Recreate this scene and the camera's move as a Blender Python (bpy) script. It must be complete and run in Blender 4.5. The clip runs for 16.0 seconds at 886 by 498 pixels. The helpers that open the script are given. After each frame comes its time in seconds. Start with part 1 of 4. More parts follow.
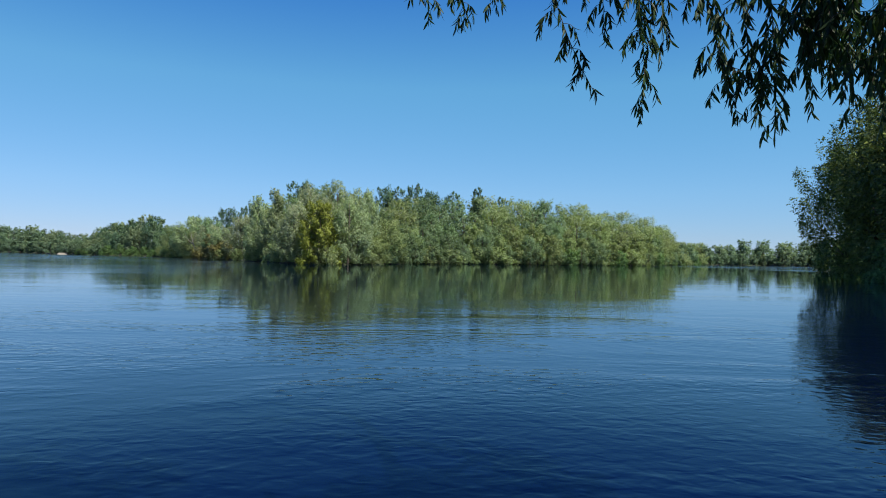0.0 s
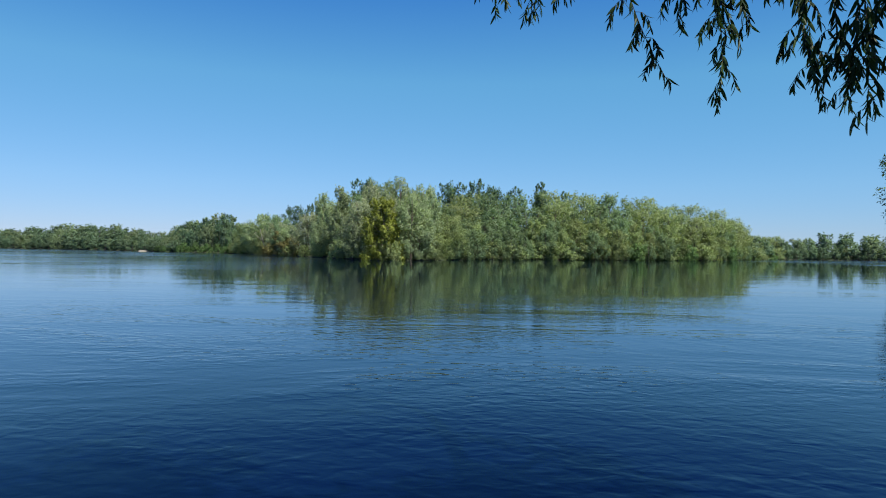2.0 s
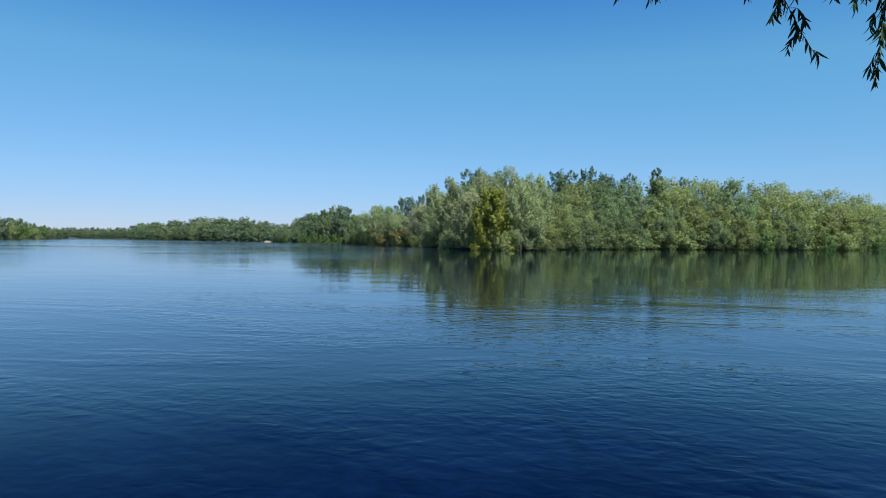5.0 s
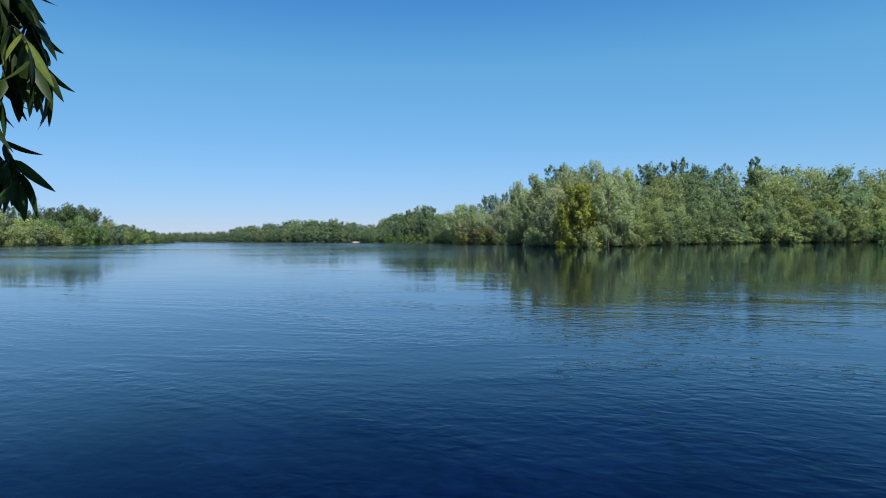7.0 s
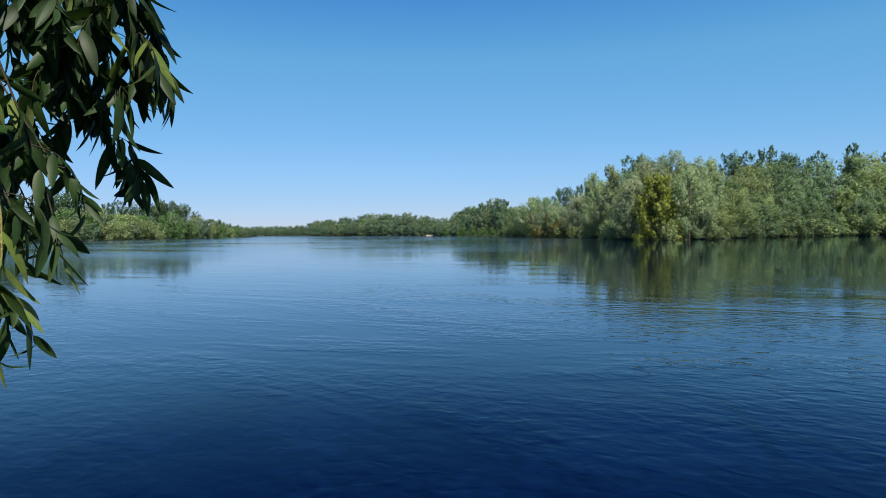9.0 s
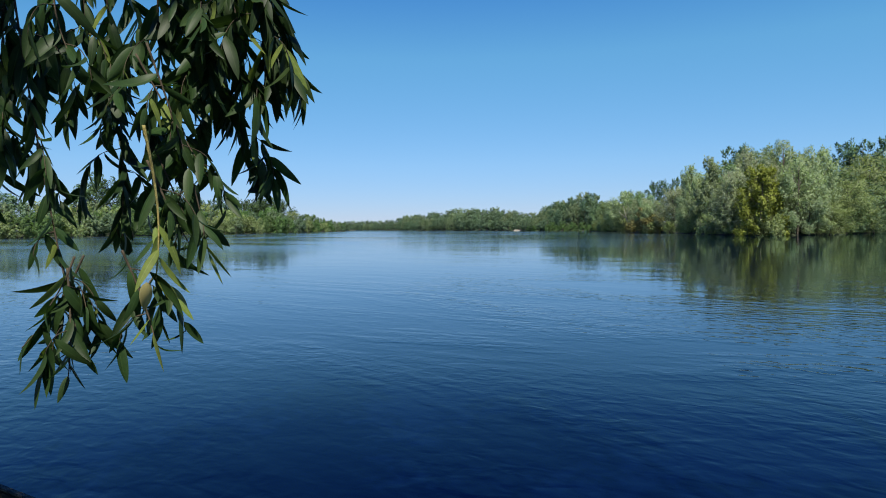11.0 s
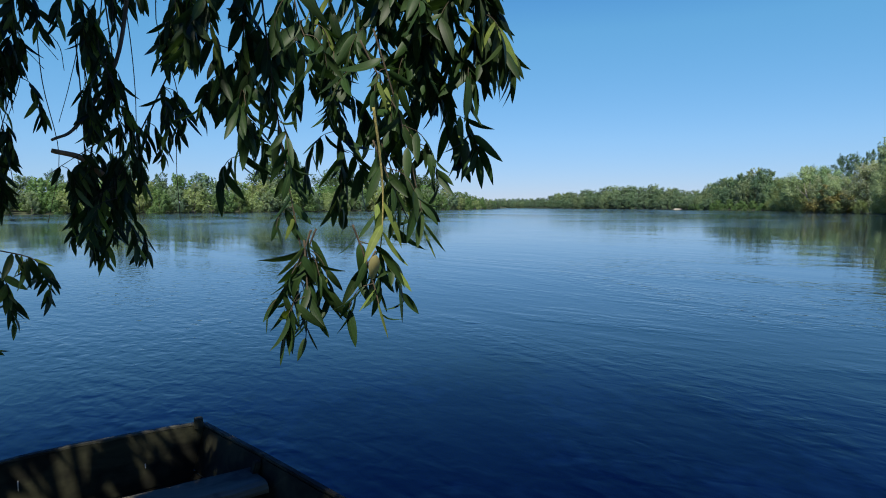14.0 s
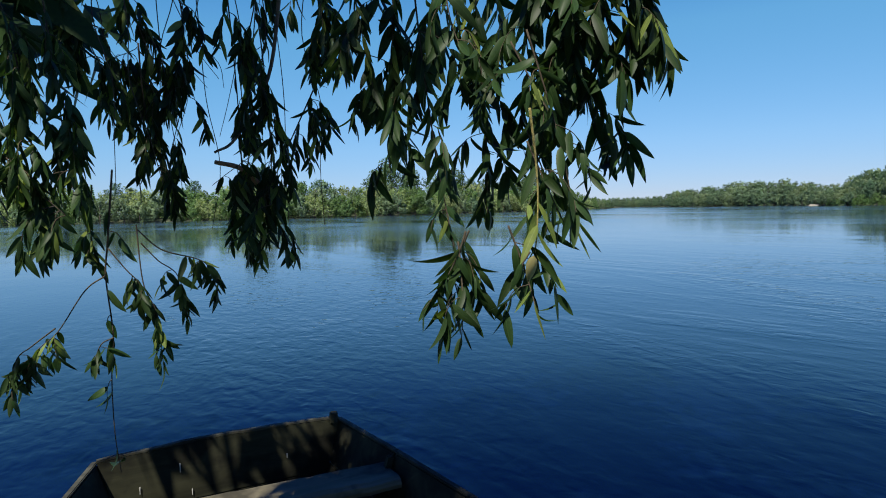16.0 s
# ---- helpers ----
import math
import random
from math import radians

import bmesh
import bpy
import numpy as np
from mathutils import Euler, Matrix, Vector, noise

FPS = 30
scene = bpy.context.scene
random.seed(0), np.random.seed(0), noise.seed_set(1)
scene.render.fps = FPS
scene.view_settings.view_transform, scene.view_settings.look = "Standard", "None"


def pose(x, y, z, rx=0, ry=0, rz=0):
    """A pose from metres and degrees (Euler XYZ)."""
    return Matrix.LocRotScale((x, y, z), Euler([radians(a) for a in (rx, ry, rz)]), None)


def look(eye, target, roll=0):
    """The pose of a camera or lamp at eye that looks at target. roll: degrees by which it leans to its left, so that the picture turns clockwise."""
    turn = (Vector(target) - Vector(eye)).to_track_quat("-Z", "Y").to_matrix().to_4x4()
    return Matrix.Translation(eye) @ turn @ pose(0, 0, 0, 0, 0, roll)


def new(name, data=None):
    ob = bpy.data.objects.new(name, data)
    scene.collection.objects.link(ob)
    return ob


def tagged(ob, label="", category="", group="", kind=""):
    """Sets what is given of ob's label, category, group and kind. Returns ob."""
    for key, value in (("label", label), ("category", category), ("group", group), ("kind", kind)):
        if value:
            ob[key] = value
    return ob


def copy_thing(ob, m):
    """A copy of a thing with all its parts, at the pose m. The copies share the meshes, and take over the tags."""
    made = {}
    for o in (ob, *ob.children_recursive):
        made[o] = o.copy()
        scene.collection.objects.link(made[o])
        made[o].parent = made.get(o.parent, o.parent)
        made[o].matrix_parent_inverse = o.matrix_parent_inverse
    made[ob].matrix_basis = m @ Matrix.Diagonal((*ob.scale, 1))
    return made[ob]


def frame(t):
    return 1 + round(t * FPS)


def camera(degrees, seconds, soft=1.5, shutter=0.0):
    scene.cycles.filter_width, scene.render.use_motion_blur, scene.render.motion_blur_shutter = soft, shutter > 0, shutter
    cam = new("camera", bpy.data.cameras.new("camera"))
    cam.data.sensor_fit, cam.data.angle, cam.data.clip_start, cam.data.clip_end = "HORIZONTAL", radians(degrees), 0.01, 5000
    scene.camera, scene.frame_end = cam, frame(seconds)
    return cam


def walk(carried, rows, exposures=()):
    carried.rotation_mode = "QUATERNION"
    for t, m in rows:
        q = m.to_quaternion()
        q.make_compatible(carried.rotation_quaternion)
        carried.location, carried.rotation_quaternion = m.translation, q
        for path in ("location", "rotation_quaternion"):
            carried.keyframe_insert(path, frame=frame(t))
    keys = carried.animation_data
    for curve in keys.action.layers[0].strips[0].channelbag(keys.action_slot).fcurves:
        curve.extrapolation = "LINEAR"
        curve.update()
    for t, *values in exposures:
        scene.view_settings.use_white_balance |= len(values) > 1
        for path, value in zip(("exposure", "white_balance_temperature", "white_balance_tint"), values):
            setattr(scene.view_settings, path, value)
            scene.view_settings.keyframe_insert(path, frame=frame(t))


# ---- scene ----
cam = camera(71.0, 16.0, soft=1.0)
PATH = [
    (0.0, pose(-0.000, 0.000, 1.700, 90.66, -0.96, 0.00)),
    (0.5, pose(-0.013, -0.000, 1.700, 90.68, -0.71, 1.61)),
    (1.0, pose(-0.025, -0.001, 1.700, 90.55, -0.52, 3.17)),
    (1.5, pose(-0.033, -0.001, 1.700, 90.34, -0.58, 4.21)),
    (2.0, pose(-0.045, -0.002, 1.700, 90.17, -0.71, 5.72)),
    (2.5, pose(-0.059, -0.004, 1.700, 89.83, -0.53, 7.55)),
    (3.0, pose(-0.074, -0.006, 1.700, 89.50, -0.36, 9.52)),
    (3.5, pose(-0.090, -0.009, 1.700, 89.21, -0.17, 11.49)),
    (4.0, pose(-0.099, -0.011, 1.700, 89.35, -0.58, 12.71)),
    (6.5, pose(-0.166, -0.032, 1.700, 88.73, 0.69, 21.68)),
    (7.0, pose(-0.179, -0.037, 1.700, 88.97, 0.60, 23.50)),
    (7.5, pose(-0.190, -0.042, 1.700, 88.72, 0.58, 24.99)),
    (8.0, pose(-0.203, -0.048, 1.700, 88.65, 1.00, 26.78)),
    (8.5, pose(-0.213, -0.054, 1.700, 88.46, 0.72, 28.32)),
    (9.0, pose(-0.226, -0.061, 1.700, 88.43, 0.77, 30.19)),
    (11.5, pose(-0.292, -0.108, 1.700, 87.95, 0.49, 40.48)),
    (12.0, pose(-0.305, -0.119, 1.700, 87.82, 0.29, 42.70)),
    (12.5, pose(-0.317, -0.130, 1.700, 87.44, 0.30, 44.72)),
    (13.0, pose(-0.333, -0.147, 1.700, 87.03, 0.37, 47.64)),
    (13.5, pose(-0.344, -0.160, 1.700, 86.47, -0.05, 49.82)),
    (14.0, pose(-0.355, -0.173, 1.700, 86.12, 0.33, 52.07)),
    (14.5, pose(-0.363, -0.185, 1.700, 85.88, 0.62, 53.88)),
    (15.0, pose(-0.377, -0.205, 1.700, 85.95, 1.08, 56.99)),
    (15.5, pose(-0.389, -0.223, 1.700, 86.21, 1.60, 59.75)),
    (16.0, pose(-0.398, -0.240, 1.700, 86.42, 1.39, 62.17)),
]
walk(cam, PATH, exposures=((0.0, 0.5), (16.0, 0.5)))

# ---- light ----
SUN_AZ, SUN_EL = -136.0, 55.0  # degrees to the left of +y, and above the horizon


def compass(az, d, z=0.0):
    """The place d metres from the origin, az degrees to the left of +y."""
    return Vector((-math.sin(radians(az)) * d, math.cos(radians(az)) * d, z))


world = bpy.data.worlds.new("sky")
scene.world = world
world.use_nodes = True
wn = world.node_tree.nodes
sky = wn.new("ShaderNodeTexSky")
sky.sky_type, sky.sun_disc = "NISHITA", False
sky.sun_elevation, sky.sun_rotation = radians(SUN_EL), radians(-SUN_AZ)
sky.air_density, sky.dust_density, sky.ozone_density = 1.0, 0.0, 4.0
wn["Background"].inputs["Strength"].default_value = 0.075
tint = wn.new("ShaderNodeMixRGB")  # deep summer blue
tint.blend_type, tint.inputs[0].default_value, tint.inputs[2].default_value = "MULTIPLY", 1.0, (0.57, 0.47, 0.67, 1)
world.node_tree.links.new(sky.outputs[0], tint.inputs[1])
base = wn.new("ShaderNodeMixRGB")
base.blend_type, base.inputs[0].default_value, base.inputs[2].default_value = "ADD", 1.0, (0.22, 2.3, 3.4, 1)
world.node_tree.links.new(tint.outputs[0], base.inputs[1])
dome, height_of, deep = wn.new("ShaderNodeTexCoord"), wn.new("ShaderNodeSeparateXYZ"), wn.new("ShaderNodeValToRGB")  # deeper blue overhead
DOME = ((0.0, (0.91, 0.92, 0.94, 1)), (0.1, (1.04, 1.02, 1.0, 1)), (0.26, (1, 1, 1, 1)), (0.4, (0.46, 0.6, 0.95, 1)), (0.6, (0.06, 0.19, 0.86, 1)), (1.0, (0.06, 0.17, 0.75, 1)))
while len(deep.color_ramp.elements) < len(DOME):
    deep.color_ramp.elements.new(0.5)
for stop, (at, c) in zip(deep.color_ramp.elements, DOME):
    stop.position, stop.color = at, c
overhead = wn.new("ShaderNodeMixRGB")
overhead.blend_type, overhead.inputs[0].default_value = "MULTIPLY", 1.0
for a, b in ((dome.outputs["Generated"], height_of.inputs[0]), (height_of.outputs["Z"], deep.inputs[0]), (base.outputs[0], overhead.inputs[1]), (deep.outputs[0], overhead.inputs[2]),
             (overhead.outputs[0], wn["Background"].inputs["Color"])):
    world.node_tree.links.new(a, b)

sun_data = bpy.data.lights.new("sun", "SUN")
sun_data.energy, sun_data.angle, sun_data.color = 5.0, radians(0.6), (1.0, 0.94, 0.84)
sun = new("sun", sun_data)
sun.matrix_world = look(compass(SUN_AZ, 40, 40 * math.tan(radians(SUN_EL))), (0, 0, 0))


# ---- materials ----
def material(name, rough=0.8, metal=0.0):
    m = bpy.data.materials.new(name)
    m.use_nodes = True
    nt = m.node_tree
    b = nt.nodes["Principled BSDF"]
    b.inputs["Roughness"].default_value, b.inputs["Metallic"].default_value = rough, metal
    return m, nt, b


def node(nt, kind, **inputs):
    n = nt.nodes.new("ShaderNode" + kind)
    for k, v in inputs.items():
        n.inputs[k.replace("_", " ")].default_value = v
    return n


def ramp(nt, source, stops):
    r = nt.nodes.new("ShaderNodeValToRGB")
    while len(r.color_ramp.elements) < len(stops):
        r.color_ramp.elements.new(0.5)
    for e, (at, c) in zip(r.color_ramp.elements, stops):
        e.position, e.color = at, (*c, 1)
    nt.links.new(source, r.inputs[0])
    return r.outputs[0]


def noise_tex(nt, scale, detail=4.0, rough=0.55, coord="Object", stretch=(1, 1, 1), turn=0.0, warp=0.0):
    tc, mp, n = nt.nodes.new("ShaderNodeTexCoord"), nt.nodes.new("ShaderNodeMapping"), nt.nodes.new("ShaderNodeTexNoise")
    mp.inputs["Scale"].default_value, mp.inputs["Rotation"].default_value = stretch, (0, 0, radians(turn))
    n.inputs["Scale"].default_value, n.inputs["Detail"].default_value = scale, detail
    n.inputs["Roughness"].default_value, n.inputs["Distortion"].default_value = rough, warp
    nt.links.new(tc.outputs[coord], mp.inputs[0])
    nt.links.new(mp.outputs[0], n.inputs["Vector"])
    return n.outputs[0]


def mixed(nt, kind, fac, a, b):
    n = nt.nodes.new("ShaderNodeMixRGB")
    n.blend_type = kind
    for sock, v in ((n.inputs[0], fac), (n.inputs[1], a), (n.inputs[2], b)):
        if isinstance(v, bpy.types.NodeSocket):
            nt.links.new(v, sock)
        else:
            sock.default_value = v if isinstance(v, float) else (*v, 1)
    return n.outputs[0]


def maths(nt, op, a, b):
    n = nt.nodes.new("ShaderNodeMath")
    n.operation = op
    for sock, v in zip(n.inputs, (a, b)):
        if isinstance(v, bpy.types.NodeSocket):
            nt.links.new(v, sock)
        else:
            sock.default_value = v
    return n.outputs[0]


def bumped(nt, b, height, strength, distance):
    n = node(nt, "Bump", Strength=strength, Distance=distance)
    nt.links.new(height, n.inputs["Height"])
    nt.links.new(n.outputs[0], b.inputs["Normal"])


def foliage(name, dark, mid, pale, rough=0.55, glow=0.25, spread=0.25, sheen=0.15, ribbed=False):
    """Leaves: each leaf has its own shade, each tree its own tint, and light passes through."""
    m, nt, b = material(name, rough)
    geo, info = nt.nodes.new("ShaderNodeNewGeometry"), nt.nodes.new("ShaderNodeObjectInfo")
    c = ramp(nt, geo.outputs["Random Per Island"], [(0.0, dark), (0.5, mid), (1.0, pale)])
    big = noise_tex(nt, 0.35, 3)
    c = mixed(nt, "MULTIPLY", 0.6, c, ramp(nt, big, [(0.3, (0.62, 0.66, 0.6)), (0.7, (1.15, 1.12, 1.05))]))
    if ribbed:
        uv, across = node(nt, "UVMap"), node(nt, "SeparateXYZ")
        uv.uv_map = "blade"
        nt.links.new(uv.outputs[0], across.inputs[0])
        off = maths(nt, "ABSOLUTE", maths(nt, "SUBTRACT", across.outputs["X"], 0.5), 0.0)
        c = mixed(nt, "MIX", ramp(nt, off, [(0.0, (0.75, 0.75, 0.75)), (0.07, (0, 0, 0))]), c, pale)
        c = mixed(nt, "MULTIPLY", 0.5, c, ramp(nt, noise_tex(nt, 90, 3), [(0.35, (0.7, 0.72, 0.7)), (0.65, (1.15, 1.12, 1.05))]))
    hsv = nt.nodes.new("ShaderNodeHueSaturation")
    nt.links.new(c, hsv.inputs["Color"])
    nt.links.new(maths(nt, "MULTIPLY_ADD", info.outputs["Random"], spread), hsv.inputs["Value"])
    hsv.inputs["Value"].links[0].from_node.inputs[2].default_value = 1 - spread / 2
    nt.links.new(maths(nt, "MULTIPLY_ADD", info.outputs["Random"], 0.016), hsv.inputs["Hue"])
    hsv.inputs["Hue"].links[0].from_node.inputs[2].default_value = 0.493
    nt.links.new(hsv.outputs[0], b.inputs["Base Color"])
    b.inputs["Specular IOR Level"].default_value = sheen
    tr, mix = nt.nodes.new("ShaderNodeBsdfTranslucent"), nt.nodes.new("ShaderNodeMixShader")
    nt.links.new(mixed(nt, "MULTIPLY", 1.0, hsv.outputs[0], (1.2, 1.3, 0.65)), tr.inputs["Color"])
    mix.inputs[0].default_value = glow
    nt.links.new(b.outputs[0], mix.inputs[1])
    nt.links.new(tr.outputs[0], mix.inputs[2])
    nt.links.new(mix.outputs[0], nt.nodes["Material Output"].inputs["Surface"])
    return m


M_WILLOW = foliage("willow_foliage", (0.255, 0.335, 0.185), (0.31, 0.39, 0.23), (0.37, 0.44, 0.275), glow=0.42)
M_PALE = foliage("pale_willow_foliage", (0.275, 0.32, 0.205), (0.325, 0.37, 0.245), (0.375, 0.42, 0.285), glow=0.42)
# grey green leaves, with some haze of distance put into the blue
M_GREY = foliage("hazy_grey_willow_foliage", (0.17, 0.235, 0.135), (0.195, 0.265, 0.155), (0.22, 0.295, 0.175), glow=0.35, sheen=0.1)
M_GREEN = foliage("green_willow_foliage", (0.215, 0.285, 0.125), (0.265, 0.335, 0.155), (0.325, 0.385, 0.19), glow=0.42)
M_MASS = foliage("soft_willow_foliage", (0.145, 0.225, 0.12), (0.18, 0.265, 0.145), (0.225, 0.315, 0.185), glow=0.38, spread=0.5)
M_BUSH = foliage("bush_foliage", (0.1, 0.175, 0.065), (0.13, 0.22, 0.085), (0.175, 0.27, 0.11), glow=0.42)
M_DARK = foliage("oak_foliage", (0.06, 0.105, 0.045), (0.08, 0.135, 0.058), (0.105, 0.165, 0.072), glow=0.25, sheen=0.1)
# darker copy of the willow leaves, with the trees' shade put into the colour
M_SHADY = foliage("shaded_willow_foliage", (0.055, 0.095, 0.03), (0.1, 0.15, 0.045), (0.18, 0.23, 0.07), glow=0.25)
M_POPLAR = foliage("dark_poplar_foliage", (0.07, 0.135, 0.08), (0.095, 0.175, 0.105), (0.125, 0.215, 0.13), glow=0.25)
# paler and bluer than the leaves: the haze of distance is put into the colour
M_FAR = foliage("hazy_distant_foliage", (0.12, 0.19, 0.115), (0.145, 0.22, 0.135), (0.17, 0.25, 0.155), glow=0.3, sheen=0.1)
M_YELLOW = foliage("yellow_foliage", (0.175, 0.21, 0.035), (0.23, 0.265, 0.05), (0.28, 0.315, 0.08), glow=0.35)
M_RUST = foliage("rusty_foliage", (0.16, 0.15, 0.055), (0.21, 0.2, 0.075), (0.27, 0.255, 0.11))
# one leaf, two tones: shade put into the first colour, sun into the second
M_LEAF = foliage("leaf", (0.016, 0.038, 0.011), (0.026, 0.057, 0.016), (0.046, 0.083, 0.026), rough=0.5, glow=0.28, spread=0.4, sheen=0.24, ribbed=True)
M_LEAF_SUNLIT = foliage("sunlit_leaf", (0.1, 0.15, 0.03), (0.16, 0.22, 0.05), (0.24, 0.3, 0.1), rough=0.55, glow=0.4, ribbed=True)
M_LEAF_DEAD = foliage("withered_leaf", (0.45, 0.38, 0.15), (0.52, 0.46, 0.2), (0.6, 0.52, 0.26), rough=0.6)


def bark(name, a, b2, scale):
    m, nt, b = material(name, 0.9)
    n = noise_tex(nt, scale, 6, 0.65, stretch=(1, 1, 0.3), warp=0.6)
    nt.links.new(ramp(nt, n, [(0.3, a), (0.7, b2)]), b.inputs["Base Color"])
    bumped(nt, b, n, 0.6, 0.03)
    return m


M_BARK = bark("bark", (0.05, 0.04, 0.03), (0.17, 0.14, 0.11), 4)
M_PALEBARK = bark("pale_bark", (0.17, 0.155, 0.125), (0.32, 0.3, 0.25), 4)
M_TWIG = bark("twig", (0.035, 0.028, 0.02), (0.1, 0.075, 0.04), 30)
M_TWIG_YOUNG = bark("young_twig", (0.25, 0.22, 0.06), (0.4, 0.34, 0.12), 40)
M_PEELED = bark("peeled_wood", (0.26, 0.14, 0.07), (0.42, 0.26, 0.13), 25)
M_TWIG_BROWN = bark("bare_branch", (0.09, 0.065, 0.045), (0.22, 0.165, 0.11), 25)


def water_material():
    """Dark clear river water: a faint body colour below, a mirror above by Fresnel, ripples in gusts that fade with
    distance from the viewpoint.
    """
    m, nt, b = material("river_water", 0.02)
    nt.nodes.remove(b)
    body, mirror, mix = nt.nodes.new("ShaderNodeBsdfDiffuse"), nt.nodes.new("ShaderNodeBsdfAnisotropic"), nt.nodes.new("ShaderNodeMixShader")
    tone = noise_tex(nt, 0.03, 3)
    nt.links.new(ramp(nt, tone, [(0.3, (0.0004, 0.0023, 0.013)), (0.7, (0.0006, 0.003, 0.016))]), body.inputs["Color"])
    mirror.inputs["Color"].default_value = (0.86, 0.95, 1.0, 1)
    place, away = nt.nodes.new("ShaderNodeTexCoord"), nt.nodes.new("ShaderNodeVectorMath")
    away.operation = "LENGTH"
    nt.links.new(place.outputs["Object"], away.inputs[0])
    dist = away.outputs["Value"]
    # three families of ripples that cross at a narrow angle, with long crests
    tiny = noise_tex(nt, 7.5, 1, 0.4, stretch=(0.85, 1.1, 1), turn=30, warp=0.6)
    fine = noise_tex(nt, 4.6, 1.5, 0.45, stretch=(0.8, 1.25, 1), turn=-28, warp=0.5)
    wide = noise_tex(nt, 0.7, 3, 0.5, stretch=(0.8, 1.2, 1), turn=-35, warp=0.9)
    gust = ramp(nt, noise_tex(nt, 0.16, 4, 0.6, stretch=(0.55, 1.6, 1), turn=12, warp=0.8), [(0.4, (0.22, 0.22, 0.22)), (0.64, (1.15, 1.15, 1.15))])
    near = ramp(nt, maths(nt, "DIVIDE", dist, 120.0), [(0.04, (0.75, 0.75, 0.75)), (0.08, (1, 1, 1)), (0.14, (0.6, 0.6, 0.6)), (0.25, (0.2, 0.2, 0.2)), (0.6, (0.08, 0.08, 0.08))])
    h = maths(nt, "ADD", maths(nt, "MULTIPLY", fine, 0.024), maths(nt, "MULTIPLY", wide, 0.026))
    h = maths(nt, "ADD", h, maths(nt, "MULTIPLY", tiny, 0.008))
    h = maths(nt, "MULTIPLY", maths(nt, "MULTIPLY", h, gust), near)
    # low undulations that break up the reflections farther out, and thin wind streaks
    swell = noise_tex(nt, 0.22, 3, 0.5, stretch=(0.5, 1.3, 1), turn=8, warp=0.5)
    stir = ramp(nt, noise_tex(nt, 0.018, 4, 0.6, stretch=(0.6, 1.6, 1), turn=20, warp=0.5), [(0.4, (0.25, 0.25, 0.25)), (0.62, (1, 1, 1))])
    h = maths(nt, "ADD", h, maths(nt, "MULTIPLY", maths(nt, "MULTIPLY", swell, 0.06), stir))
    streak = ramp(nt, noise_tex(nt, 0.05, 4, 0.55, stretch=(0.2, 2.0, 1), turn=-12, warp=0.5), [(0.6, (0, 0, 0)), (0.68, (1, 1, 1))])
    h = maths(nt, "ADD", h, maths(nt, "MULTIPLY", maths(nt, "MULTIPLY", noise_tex(nt, 1.1, 3, 0.6, stretch=(0.5, 1.5, 1)), 0.05), streak))
    # tilts the near surface towards the viewpoint, so that it mirrors higher, darker sky
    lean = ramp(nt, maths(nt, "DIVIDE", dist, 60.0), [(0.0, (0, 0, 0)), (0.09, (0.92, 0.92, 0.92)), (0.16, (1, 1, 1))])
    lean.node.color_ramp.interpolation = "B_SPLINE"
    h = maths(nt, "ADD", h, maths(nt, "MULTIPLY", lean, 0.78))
    # ripples too fine to see singly roughen the open water beyond; the island shelters its own front
    shift, reach = nt.nodes.new("ShaderNodeMapping"), nt.nodes.new("ShaderNodeVectorMath")
    shift.vector_type, reach.operation = "TEXTURE", "LENGTH"
    shift.inputs["Location"].default_value, shift.inputs["Scale"].default_value = (20, 100, 0), (50, 95, 1)
    nt.links.new(place.outputs["Object"], shift.inputs[0])
    nt.links.new(shift.outputs[0], reach.inputs[0])
    lee = ramp(nt, maths(nt, "MULTIPLY", reach.outputs["Value"], 0.5), [(0.42, (0.08, 0.08, 0.08)), (0.48, (1, 1, 1))])
    ruffle = ramp(nt, noise_tex(nt, 0.035, 5, 0.62, stretch=(0.7, 1.4, 1), turn=25, warp=0.7), [(0.38, (0.045, 0.045, 0.045)), (0.62, (0.12, 0.12, 0.12))])
    far = ramp(nt, maths(nt, "DIVIDE", dist, 120.0), [(0.15, (0.1, 0.1, 0.1)), (0.5, (1, 1, 1))])
    nt.links.new(maths(nt, "ADD", maths(nt, "MULTIPLY", maths(nt, "MULTIPLY", ruffle, lee), far), 0.015), mirror.inputs["Roughness"])
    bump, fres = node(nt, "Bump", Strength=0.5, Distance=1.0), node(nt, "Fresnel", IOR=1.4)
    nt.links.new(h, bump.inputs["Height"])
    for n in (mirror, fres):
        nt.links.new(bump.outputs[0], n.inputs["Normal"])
    for a, c in ((fres.outputs[0], mix.inputs[0]), (body.outputs[0], mix.inputs[1]), (mirror.outputs[0], mix.inputs[2]), (mix.outputs[0], nt.nodes["Material Output"].inputs["Surface"])):
        nt.links.new(a, c)
    return m


M_WATER = water_material()


def ground_material(name, a, b2, c, scale=0.6):
    m, nt, b = material(name, 0.95)
    n, f = noise_tex(nt, scale, 5), noise_tex(nt, scale * 22, 4)
    col = ramp(nt, n, [(0.3, a), (0.5, b2), (0.72, c)])
    nt.links.new(mixed(nt, "MULTIPLY", 0.7, col, ramp(nt, f, [(0.3, (0.55, 0.55, 0.5)), (0.7, (1.2, 1.2, 1.1))])), b.inputs["Base Color"])
    bumped(nt, b, f, 0.7, 0.05)
    return m


M_GROUND = ground_material("grassy_bank", (0.042, 0.04, 0.026), (0.05, 0.064, 0.028), (0.08, 0.1, 0.04))
M_SAND = ground_material("sand", (0.2, 0.18, 0.13), (0.26, 0.24, 0.185), (0.32, 0.3, 0.24))


